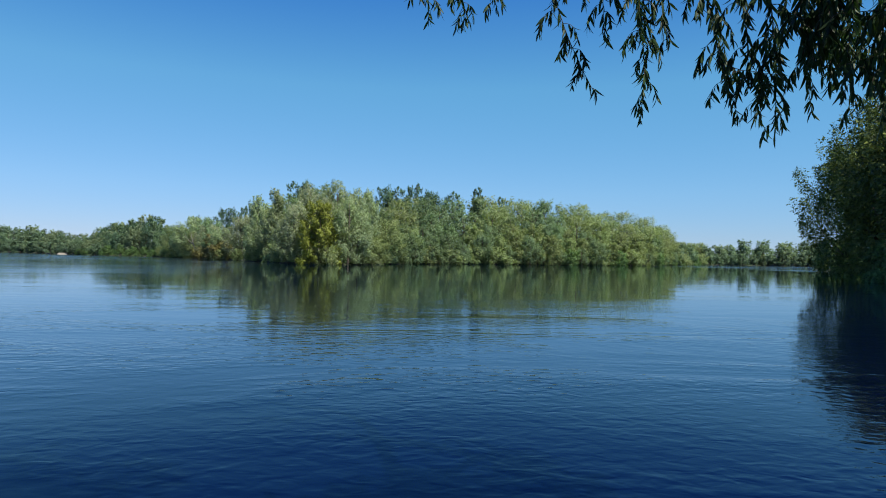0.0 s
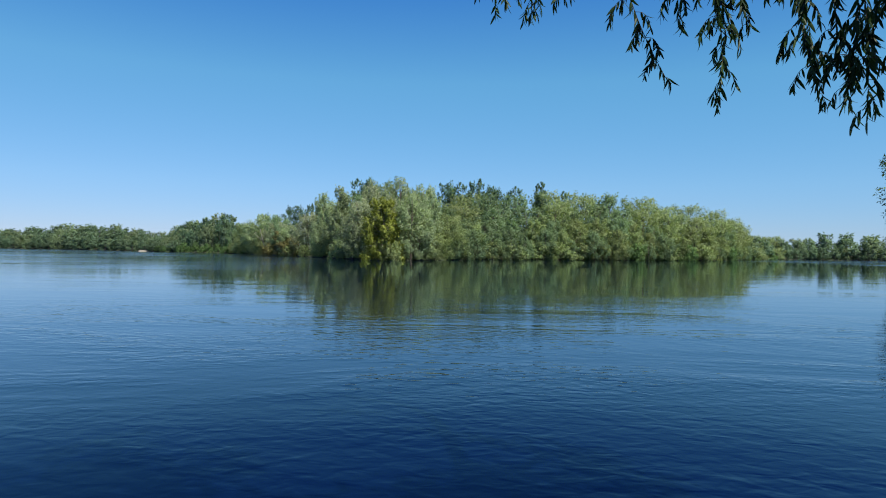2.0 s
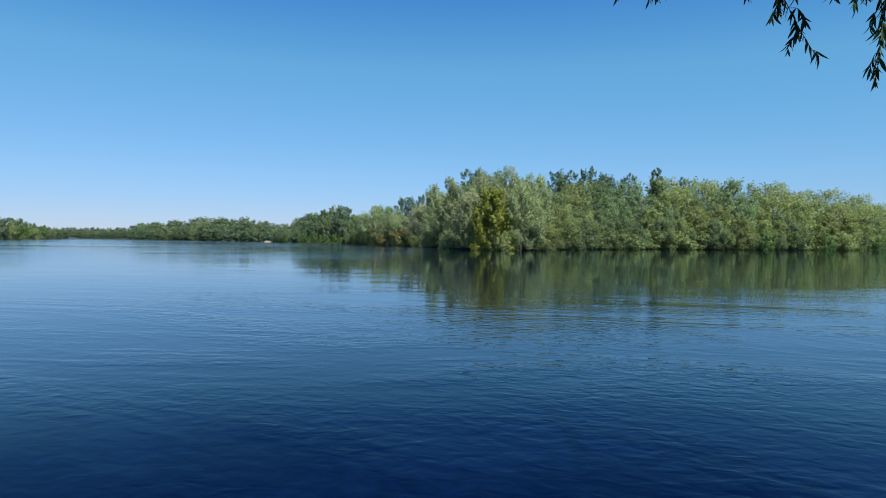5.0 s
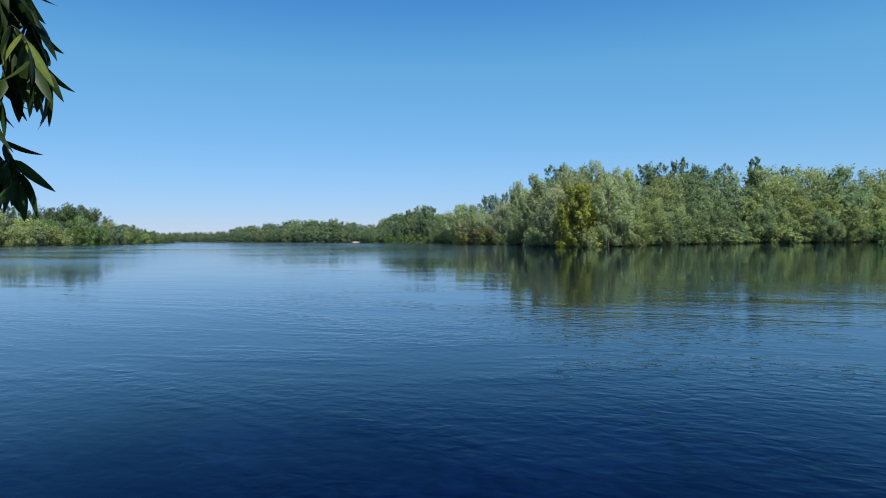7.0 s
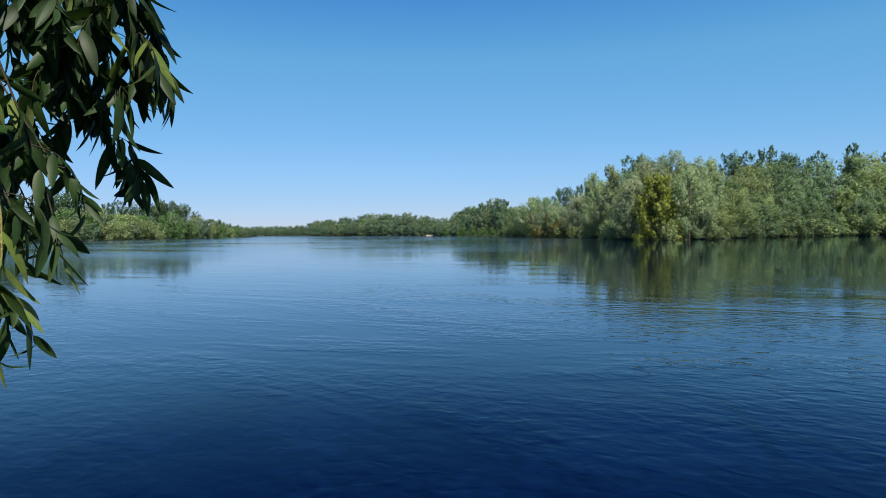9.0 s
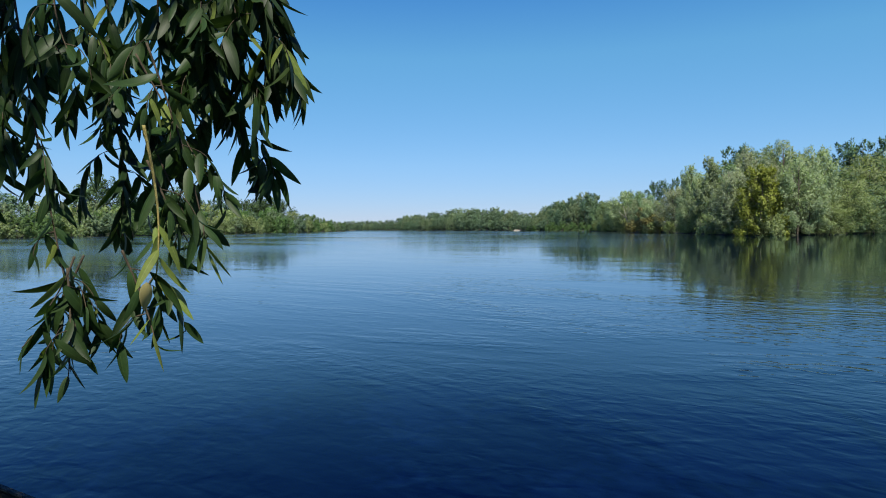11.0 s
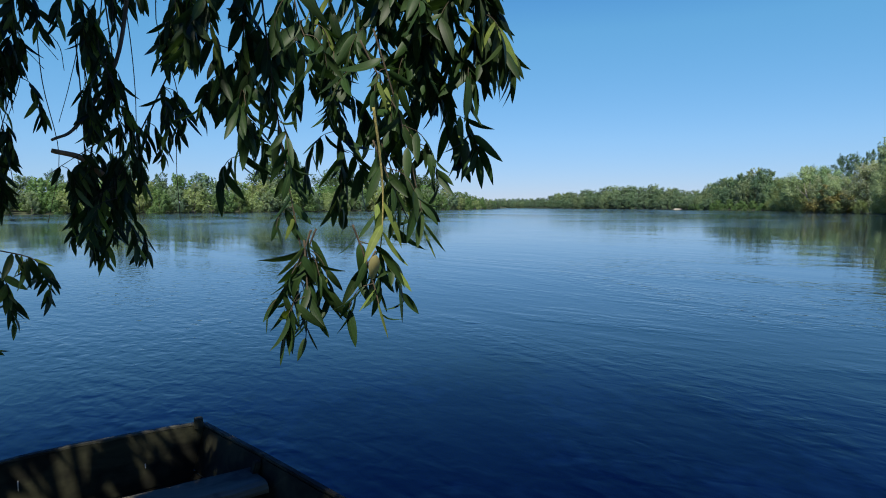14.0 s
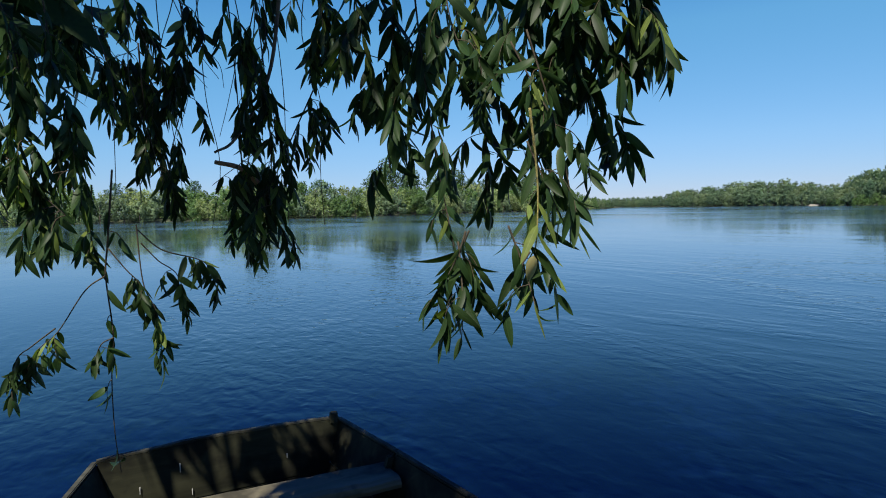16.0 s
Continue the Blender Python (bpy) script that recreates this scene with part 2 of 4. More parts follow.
def board_material(name, a, b2, stain_shade):
    m, nt, b = material(name, 0.85)
    b.inputs["Specular IOR Level"].default_value = 0.2
    grain = noise_tex(nt, 9, 6, 0.65, stretch=(1, 0.12, 1), warp=0.8)
    # dark blots: stains, with dappled leaf shade put into the colour too
    blot = noise_tex(nt, 3.5, 4, 0.6)
    c = ramp(nt, grain, [(0.28, a), (0.72, b2)])
    nt.links.new(mixed(nt, "MIX", ramp(nt, blot, [(0.46, (0, 0, 0)), (0.58, (0.85, 0.85, 0.85))]), c, stain_shade), b.inputs["Base Color"])
    bumped(nt, b, grain, 0.5, 0.006)
    return m


M_HULL = board_material("tarred_boards", (0.01, 0.011, 0.006), (0.04, 0.041, 0.022), (0.006, 0.006, 0.004))
M_RAIL = board_material("worn_rail", (0.025, 0.026, 0.018), (0.09, 0.089, 0.062), (0.012, 0.012, 0.009))
M_SEAT = board_material("grey_planks", (0.06, 0.052, 0.031), (0.165, 0.145, 0.09), (0.035, 0.032, 0.02))


# ---- building helpers ----
def mesh_part(name, verts, faces, mat, parent=None, label="", smooth=False):
    me = bpy.data.meshes.new(name)
    me.from_pydata(verts, [], faces)
    me.materials.append(mat)
    if smooth:
        me.polygons.foreach_set("use_smooth", [True] * len(me.polygons))
    me.update()
    ob = new(name, me)
    ob.parent = parent
    return tagged(ob, label)


def part(name, bm, mat, parent=None, label=""):
    me = bpy.data.meshes.new(name)
    bm.to_mesh(me)
    bm.free()
    me.materials.append(mat)
    ob = new(name, me)
    ob.parent = parent
    return tagged(ob, label)


def smooth_line(points, steps=5):
    """A Catmull-Rom line through the points."""
    p = [Vector(q) for q in points]
    p = [p[0] * 2 - p[1]] + p + [p[-1] * 2 - p[-2]]
    out = []
    for i in range(1, len(p) - 2):
        for s in range(steps):
            t = s / steps
            out.append(0.5 * (2 * p[i] + (p[i + 1] - p[i - 1]) * t + (2 * p[i - 1] - 5 * p[i] + 4 * p[i + 1] - p[i + 2]) * t * t
                              + (3 * p[i] - p[i - 1] - 3 * p[i + 1] + p[i + 2]) * t ** 3))
    return out + [p[-2]]


def tube(verts, faces, line, r0, r1, sides=6):
    """Appends a tapered tube along the line to verts and faces."""
    first = len(verts)
    for i, q in enumerate(line):
        d = (line[min(i + 1, len(line) - 1)] - line[max(i - 1, 0)]).normalized()
        u = d.cross(Vector((0.31, 0.9, 0.22))).normalized()
        w = d.cross(u)
        r = r0 + (r1 - r0) * i / max(1, len(line) - 1)
        verts += [q + (u * math.cos(2 * math.pi * k / sides) + w * math.sin(2 * math.pi * k / sides)) * r for k in range(sides)]
    for i in range(len(line) - 1):
        for k in range(sides):
            a, b = first + i * sides + k, first + i * sides + (k + 1) % sides
            faces.append((a, b, b + sides, a + sides))
    faces.append(tuple(first + k for k in reversed(range(sides))))
    faces.append(tuple(first + (len(line) - 1) * sides + k for k in range(sides)))


def sprays(rng, plumes, count, size, droop, aspect=0.3, core=None, stir=0.3):
    """Verts, faces and normals of many small leafy sprays, as slim triangles, that clothe the plumes (centre, half axis, radius, density).
    core: the foot, the top and the half width of the crown that they round off together."""
    cen, axis = np.array([p[0] for p in plumes], float), np.array([p[1] for p in plumes], float)
    rad = np.array([p[2] for p in plumes], float)
    weight = rad * (np.linalg.norm(axis, axis=1) + rad) * np.array([p[3] for p in plumes])
    pick = rng.choice(len(plumes), count, p=weight / weight.sum())
    t = rng.uniform(-1, 1, (count, 1))
    u = rng.normal(size=(count, 3))
    u /= np.linalg.norm(u, axis=1)[:, None]
    swell = np.sqrt(np.maximum(0.02, 1 - t * t)) * (1 - 0.3 * t)
    r = rad[pick][:, None] * swell * rng.uniform(0.55, 1.2, (count, 1))
    at = cen[pick] + axis[pick] * t + u * r
    out = u.copy()
    if core is not None:
        foot, top, half = core
        mid = np.clip((at[:, 2:] - foot) / (top - foot), 0, 1)
        whole = np.concatenate([at[:, :2] / half, mid * 1.3 - 0.25], 1)
        whole /= np.linalg.norm(whole, axis=1)[:, None] + 1e-6
        out = 0.55 * u + 0.6 * whole
    d = 0.5 * out + rng.normal(size=(count, 3)) * 0.5 + np.array([0, 0, -droop])
    d /= np.linalg.norm(d, axis=1)[:, None]
    side = np.cross(d, out + rng.normal(size=(count, 3)) * 0.5)
    side /= np.linalg.norm(side, axis=1)[:, None] + 1e-6
    ln = size * rng.uniform(0.5, 1.5, (count, 1))
    wd = ln * aspect * rng.uniform(0.6, 1.3, (count, 1))
    flip = np.sign((np.cross(d, -side) * out).sum(1))[:, None]  # the upper side of each spray faces outwards
    side = side * np.where(flip == 0, 1, flip)
    v = np.stack([at + side * wd, at + d * ln, at - side * wd], 1).reshape(-1, 3)
    v[:, 2] = np.maximum(v[:, 2], 0.05)
    f = np.arange(count * 3).reshape(-1, 3)
    n = out + rng.normal(size=(count, 3)) * stir
    n /= np.linalg.norm(n, axis=1)[:, None]
    return v.tolist(), f.tolist(), np.repeat(n, 3, 0).tolist()


REACH = {
    "round": lambda k: math.sin(math.pi * min(1, 0.22 + 0.7 * k)) ** 0.8,
    "spire": lambda k: 0.35 + 0.65 * math.sin(math.pi * min(1, 0.15 + 0.8 * k)),
    "column": lambda k: 0.8 + 0.25 * math.sin(math.pi * k) - 0.45 * max(0.0, k - 0.7) / 0.3,
    "flame": lambda k: 1.05 - 0.85 * k,
    "dome": lambda k: 1.0 - 0.6 * k ** 2,
}


def tree(name, seed, height, width, limb_count, count, size, mat, trunk=0.2, base=0.12, droop=0.5, shape="round", trunk_mat=None, label="", category="tree", plume=1.0, bunch=9, aspect=0.3, stir=0.3):
    """A tree at the origin: a tapered trunk with limbs, each of which carries a bunch of uneven leafy plumes.
    plume: how long the plumes are for their width; below one they are flat clumps."""
    rng = np.random.default_rng(seed)
    root = tagged(new(name), label, category)
    limbs, plumes = [], []
    for i in range(limb_count):
        k = (i + rng.uniform(0, 1)) / limb_count
        reach = REACH[shape](k)
        a, q = i * 2.4 + rng.uniform(-0.6, 0.6), reach * rng.uniform(0.45, 0.8)
        lr = width * 0.5 * rng.uniform(0.3, 0.5) * (0.38 + 0.62 * reach)
        z = min(max((base + (1 - base) * k) * height, lr * 0.6), height - lr * 0.8)
        c = np.array((math.cos(a) * q * width / 2, math.sin(a) * q * width / 2, z))
        limbs.append(c)
        for _ in range(bunch):
            u = rng.normal(size=3)
            u[2] = u[2] * 0.8 + (0.1 if k > 0.25 or base > 0.1 else -0.25)
            u /= np.linalg.norm(u)
            sr = lr * rng.uniform(0.26, 0.46)
            lean = np.array((u[0] * 0.35 + math.cos(a) * 0.2, u[1] * 0.35 + math.sin(a) * 0.2, 1.0)) * sr * rng.uniform(0.8, 1.6) * plume
            plumes.append((c + u * lr * np.array((0.8, 0.8, 1.0)), lean, sr, 1.0))
        plumes.append((c, np.array((0, 0, lr * 0.4)), lr * 0.78, 0.35))  # thinner foliage between the plumes
    verts, faces = [], []
    lean = Vector((rng.uniform(-0.04, 0.04) * height, rng.uniform(-0.04, 0.04) * height, 0))
    spine = smooth_line([(0, 0, -0.8), lean * 0.3 + Vector((0, 0, height * 0.3)), lean * 0.8 + Vector((0, 0, height * 0.6)), lean + Vector((0, 0, height * 0.88))], 3)
    tube(verts, faces, spine, trunk, trunk * 0.15, 6)
    for c in limbs:
        c = Vector(c)
        s = spine[min(len(spine) - 1, int(len(spine) * max(0.1, (c.z / height - 0.15))))]
        tube(verts, faces, [s, (s + c) / 2 + Vector((0, 0, -0.03 * height)), c], trunk * 0.35, trunk * 0.08, 3)
    mesh_part("trunk", verts, faces, trunk_mat or M_BARK, root, smooth=True)
    v, f, n = sprays(rng, plumes, count, size, droop, aspect, (base * height, height, width / 2), stir)
    fit = height / max(q[2] for q in v)
    v = [(x, y, z * fit) for x, y, z in v]
    crown = mesh_part("crown", v, f, mat, root, smooth=True)
    crown.data.normals_split_custom_set_from_vertices(n)  # soft rounded clumps
    return root


def piece(table, az):
    """Linear interpolation in a table of (azimuth, value)."""
    return float(np.interp(az, [a for a, _ in table], [v for _, v in table]))


# ---- the lie of the land ----
# distance of the far shore by azimuth, degrees to the left of +y
SHORE = [(-180, 400), (-60, 400), (-40, 290), (-30, 285), (-25, 270), (-22, 235), (-19.5, 190), (-16, 165), (-10, 146), (-3.4, 140), (2, 128), (4.4, 119), (7, 106),
         (9.5, 100), (13.5, 105), (16, 122), (18, 142), (21, 165), (23, 190), (24.5, 205), (28, 230), (31, 262), (34, 330), (40, 420), (44, 620), (46.5, 700),
         (47.6, 430), (52, 335), (59, 300), (66, 262), (72, 240), (80, 232), (90, 240), (100, 265), (115, 330), (180, 400)]
# the near bank: land lies below this line of (x, y)
BANK = [(-400, -330), (-60, -48), (-12, -10), (-5, -4.2), (-2, -2.4), (0, -1.7), (3, -0.6), (8, 3.5), (20, 22), (41, 55), (61, 92), (82, 140), (100, 150), (500, 170)]


def land(x, y):
    """Height of the ground, the river's surface being zero."""
    d, az = math.hypot(x, y), math.degrees(math.atan2(-x, y))
    far = (d - piece(SHORE, az)) / 5
    near = (piece(BANK, x) - y) / 1.6
    k = max(-1.0, min(1.0, max(far, near)))
    rise = 0.25 * noise.noise(Vector((x * 0.05, y * 0.05, 0))) + 2.2 * min(1.0, max(0.0, (far - 0.8) / 7)) * min(1.0, d / 90)
    return -0.25 + k * (0.75 if k > 0 else 1.2) + (rise * k if k > 0 else 0)


def build_ground():
    rings, spokes = 120, 360
    verts, faces = [(0, 0, land(0, 0))], []
    for i in range(rings):
        d = 0.6 * (3600 / 0.6) ** (i / (rings - 1))
        for s in range(spokes):
            a = 2 * math.pi * s / spokes
            x, y = d * math.cos(a), d * math.sin(a)
            verts.append((x, y, land(x, y)))
    for s in range(spokes):
        faces.append((0, 1 + s, 1 + (s + 1) % spokes))
    for i in range(rings - 1):
        for s in range(spokes):
            a, b = 1 + i * spokes + s, 1 + i * spokes + (s + 1) % spokes
            faces.append((a, a + spokes, b + spokes, b))
    ob = mesh_part("ground", verts, faces, M_GROUND, smooth=True)
    tagged(ob, "grassy river banks and river bed under the trees", "ground", kind="structure")


build_ground()

ring = [(3500 * math.cos(2 * math.pi * k / 96), 3500 * math.sin(2 * math.pi * k / 96), 0) for k in range(96)]
tagged(mesh_part("water", ring, [tuple(range(96))], M_WATER), "calm dark blue river water with fine ripples", "water", kind="structure")

# ---- trees of the far banks ----
T_HEAD = [tree("willow_tree", 11 + i, 11, (8, 6.5, 9, 7)[i], (20, 22, 20, 22)[i], 15000, 0.26, (M_WILLOW, M_WILLOW, M_GREEN, M_PALE)[i], 0.2, 0.09, 0.35, ("round", "flame", "round", "spire")[i],
               plume=(1.1, 1.4, 1.0, 1.3)[i], aspect=0.24, label=("silvery green willow with drooping dense foliage", "pointed silvery green willow with feathery plumes", "fresh green rounded willow by the water", "pale grey green willow with soft upright plumes")[i]) for i in range(4)]
T_WILLOW = [tree("willow_tree", 16 + i, 11, (8, 7, 9)[i], (17, 19, 17)[i], 7000, 0.37, (M_GREEN, M_MASS, M_MASS)[i], 0.2, 0.07, 0.25, ("round", "flame", "round")[i],
                 plume=(1.0, 1.25, 1.0)[i], bunch=7, aspect=0.26, label=("fresh green willow with dense foliage", "pointed green willow with dense foliage", "soft green rounded willow by the water")[i]) for i in range(3)]
T_BACK = [tree("willow_tree", 21 + i, 16, (11, 9, 12)[i], 18, 4000, 0.5, (M_MASS, M_MASS, M_GREEN)[i], 0.25, 0.2, 0.35, ("round", "flame", "round")[i],
               plume=1.1, label=("silvery green willow in the thick of the wood", "pointed silvery green willow in the wood", "fresh green rounded willow in the wood")[i]) for i in range(3)]
T_FAR = [tree("distant_tree", 25 + i, 11, (9, 7.5, 9)[i], 12, 2100, 0.62, (M_GREY, M_FAR, M_FAR)[i], 0.2, 0.03, 0.2, ("round", "flame", "dome")[i],
              plume=(1.0, 1.2, 1.1)[i], bunch=6, aspect=0.4, stir=0.1, label=("grey green willow on the distant bank", "dark green pointed tree on the distant bank", "dark green rounded tree on the distant bank")[i]) for i in range(3)]
T_BUSH = [tree("willow_bush", 31 + i, 8, (9.5, 11)[i], 14, 3100, 0.46, (M_BUSH, M_GREEN)[i], 0.1, 0.0, 0.0, "dome", plume=1.0, bunch=6, aspect=0.4, stir=0.12,
               label=("bright green willow bush on the bank", "grey green willow bush on the bank")[i], category="bush") for i in range(2)]
T_POPLAR = [tree("poplar_tree", 51 + i, 16, (9, 8)[i], 18, 4800, 0.46, M_POPLAR, 0.16, 0.12, 0.0, "round", plume=0.9, bunch=6, label="dark green poplar with an open clumpy crown") for i in range(2)]
T_OAK = tree("oak_tree", 66, 12, 12, 14, 4200, 0.5, M_DARK, 0.3, 0.2, 0.1, "round", plume=0.8, bunch=7, stir=0.15, label="broad dark green tree with a rounded crown")
T_SPIRE = tree("columnar_poplar", 61, 15, 2.6, 26, 4500, 0.3, M_POPLAR, 0.25, 0.12, -0.3, "column", plume=1.4, label="slim dark green columnar poplar")
T_YELLOW = tree("yellow_willow", 71, 10, 7, 24, 11000, 0.3, M_YELLOW, 0.15, 0.03, 0.1, "dome", plume=0.8, bunch=4, label="yellow green leafed tree between silvery willows")
T_RUST = tree("rusty_bush", 81, 4, 5.5, 10, 5000, 0.26, M_RUST, 0.08, 0.0, 0.3, "dome", label="rust brown bush on the bank", category="bush")
T_TALL = [tree("tall_willow", 91 + i, 20, 14, 44, 46000, 0.3, M_SHADY, 0.4, 0.02, 0.4, "column", plume=1.2, label="tall willow leaning over the bank, leaves darkened for its shade") for i in range(2)]
PROTOS = [*T_HEAD, *T_WILLOW, *T_BACK, *T_FAR, *T_BUSH, *T_POPLAR, T_OAK, T_SPIRE, T_YELLOW, T_RUST, *T_TALL]
SIZE = {p.name: h for p, h in zip(PROTOS, (11, 11, 11, 11, 11, 11, 11, 16, 16, 16, 11, 11, 11, 8, 8, 16, 16, 12, 15, 10, 4, 20, 20))}
used = set()
rnd = random.Random(5)
EYE = 1.7


def plant(proto, az, d, height, stretch=1.0, group=""):
    """Stands a tree of that height on the ground, d metres off at the azimuth az; the first one is the pattern itself."""
    q = compass(az, d)
    s = height / SIZE[proto.name]
    z = max(land(q.x, q.y), -0.1)
    m = Matrix.LocRotScale((q.x, q.y, z), Euler((0, 0, rnd.uniform(0, 6.283))), (s * stretch, s * stretch, s))
    if proto.name not in used:
        used.add(proto.name)
        proto.matrix_basis = m
        ob = proto
    else:
        keep = proto.scale.copy()
        ob = copy_thing(proto, m @ Matrix.Diagonal((1 / keep.x, 1 / keep.y, 1 / keep.z, 1)))
    return tagged(ob, group=group)


def plant_high(proto, az, d, el, stretch=1.0, group=""):
    """Stands a tree so that its top reaches the elevation el, in degrees, as seen from the boat."""
    q = compass(az, d)
    return plant(proto, az, d, d * math.tan(radians(el)) + EYE - land(q.x, q.y), stretch, group)


def rows_of(az0, az1, skyline, rows, pick, step, group, jitter=0.17):
    """Plants rows behind the shore between two azimuths. rows: (metres behind the shore, share of the skyline's elevation)."""
    for back, share in rows:
        az = az0
        while az < az1:
            d = piece(SHORE, az) + back + rnd.uniform(-1.5, 1.5)
            el = piece(skyline, az) * share * rnd.uniform(1 - jitter, 1.02)
            q = compass(az, d)
            h = max(1.5, d * math.tan(radians(el)) + EYE - land(q.x, q.y))
            proto, stretch = pick(az, back, h)
            plant(proto, az, d, h, stretch, group)
            az += math.degrees(step * h * stretch / d) * rnd.uniform(0.75, 1.25)


ISLAND = [(-23, 1.50), (-20.3, 1.80), (-20, 2.70), (-18.8, 3.62), (-16.5, 4.07), (-14, 4.46), (-11.6, 4.92), (-9.8, 5.65), (-7.5, 5.88), (-4.9, 5.88), (-0.7, 5.62), (2.6, 5.62),
          (6.0, 5.60), (7.6, 6.20), (10, 6.90), (13.1, 6.30), (15.2, 5.80), (17, 5.00), (18, 3.90), (20, 3.50), (22, 2.90), (23.6, 2.30), (25, 2.00)]


def island_pick(az, back, h):
    if h < 4.5:
        return rnd.choice((T_BUSH[0], T_BUSH[1], T_WILLOW[2])), rnd.uniform(1.0, 1.3)
    near = back < 7
    kind = rnd.choice((0, 0, 2) if near else (2, 2, 0)) if az < -4 else rnd.choice((0, 1, 2, 2) if near else (0, 0, 1, 2))
    return (T_WILLOW if near else T_BACK)[kind], rnd.uniform(0.9, 1.18)


rows_of(-22.5, 5.0, ISLAND, ((0.3, 0.2), (1.5, 0.42), (6, 0.62), (13, 0.82), (22, 0.95), (34, 1.05)), island_pick, 0.5, "willows of the island")
# the willows at the head of the island: pattern, azimuth, distance, elevation of the top, breadth
for proto, az, d, el, stretch in (
        (T_HEAD[2], 5.2, 118, 3.52, 1.21), (T_HEAD[2], 6.5, 110, 1.77, 1.60), (T_HEAD[2], 3.3, 128, 2.78, 1.33), (T_HEAD[0], 7.4, 113, 6.27, 0.78), (T_HEAD[0], 8.7, 105, 5.40, 0.89),
        (T_HEAD[0], 9.7, 112, 6.90, 0.81), (T_HEAD[3], 10.8, 107, 5.20, 0.85), (T_HEAD[3], 13.4, 109, 4.83, 0.99), (T_HEAD[0], 14.0, 111, 2.8, 1.6), (T_HEAD[1], 15.1, 121, 5.91, 0.90),
        (T_HEAD[1], 16.7, 134, 5.28, 0.87), (T_HEAD[0], 16.0, 126, 3.63, 1.19), (T_HEAD[3], 17.9, 146, 3.4, 1.4), (T_HEAD[2], 16.6, 130, 1.6, 1.5), (T_HEAD[0], 19.4, 157, 2.22, 1.59),
        (T_HEAD[0], 22.0, 183, 3.17, 1.42), (T_HEAD[2], 23.0, 195, 2.35, 1.44), (T_HEAD[3], 20.7, 169, 2.47, 1.32), (T_HEAD[0], 7.9, 105.5, 3.1, 1.2), (T_HEAD[3], 12.2, 116, 6.54, 0.69),
        (T_BACK[0], 11.2, 128, 6.54, 0.86), (T_BACK[0], 14.0, 126, 5.40, 1.03), (T_BACK[2], 8.3, 130, 5.91, 0.97), (T_BACK[0], 6.0, 126, 4.20, 1.45), (T_BACK[2], 16.4, 147, 4.20, 1.18),):
    plant_high(proto, az, d, el, stretch, "willows of the island")
rows_of(5.0, 17.0, ISLAND, ((30, 0.82), (38, 0.86)), lambda a, b, h: (T_BACK[rnd.choice((0, 2))], rnd.uniform(1.0, 1.2)), 0.5, "willows of the island", 0.1)
rows_of(5.0, 17.0, ISLAND, ((2.5, 0.25),), lambda a, b, h: (T_BUSH[1], rnd.uniform(0.9, 1.3)), 1.1, "bushes of the island", 0.5)


def tip_pick(az, back, h):
    return rnd.choice((T_WILLOW[2], T_WILLOW[2], T_WILLOW[0], T_BUSH[1])), rnd.uniform(0.85, 1.1)


rows_of(20.5, 24.5, ISLAND, ((1.5, 0.6), (7, 0.85), (16, 1.0)), tip_pick, 0.5, "willows of the island")
rows_of(15.0, 24.5, [(15, 1.1), (20, 0.9), (24.5, 0.6)], ((1, 0.5), (4, 1.0)), lambda a, b, h: (rnd.choice((T_BUSH[1], T_HEAD[2], T_HEAD[3])), rnd.uniform(1.1, 1.5)), 0.8, "bushes of the island", 0.35)
plant(T_YELLOW, 11.4, 103.5, 10.8, 0.95)
plant(T_RUST, 20.3, 161.5, 6.5, 0.95)
plant(T_RUST, 19.5, 154.5, 4.8, 1.2)
plant_high(T_SPIRE, -3.3, 185, 6.45, 0.8, "columnar poplars")
plant_high(T_SPIRE, -2.85, 184, 6.3, 0.7, "columnar poplars")
for az, el in ((5.2, 6.3), (4.3, 6.1), (2.7, 6.45), (1.6, 5.95), (-0.8, 5.75), (0.8, 5.7), (-5.2, 5.3), (12.6, 6.5), (13.4, 6.3)):
    plant_high(T_POPLAR[rnd.randrange(2)], az, 180, el + 0.3, 0.75, "dark poplars behind the willows")
for az, el in ((18.8, 4.1), (19.7, 4.0), (17.8, 4.2), (21.6, 3.25), (20.8, 3.1)):
    plant_high(T_POPLAR[rnd.randrange(2)], az, 195, el, 0.65, "dark poplars behind the willows")

# the bank beyond the side channel, and the far bank up the river
def far_pick(az, back, h):
    return T_FAR[rnd.choice((0, 2, 2))], rnd.uniform(1.1, 1.5)


RIGHT = [(-45, 2.6), (-33, 2.2), (-28.4, 2.0), (-25.6, 1.85), (-23.4, 1.5), (-21, 1.6)]
rows_of(-37, -20.5, RIGHT, ((1, 0.4), (3, 0.85), (12, 1.0)), lambda a, b, h: (T_FAR[rnd.choice((0, 2, 2))], rnd.uniform(1.0, 1.3)), 0.6, "trees beyond the side channel")
MIDDLE = [(23.5, 2.40), (24.2, 2.64), (25.4, 3.12), (26.6, 2.76), (27.6, 2.40), (28.6, 2.10), (29.4, 1.44), (31.2, 1.44), (33.4, 1.92), (36.5, 1.92), (39, 1.62), (41.3, 1.32), (43.2, 0.86), (47.4, 0.75)]
rows_of(23.6, 29.4, MIDDLE, ((10, 0.75), (18, 0.92), (30, 1.05)), lambda a, b, h: (rnd.choice((T_POPLAR[0], T_FAR[0], T_FAR[1])), rnd.uniform(0.75, 1.0)), 0.24, "dark trees of the far bank", 0.2)
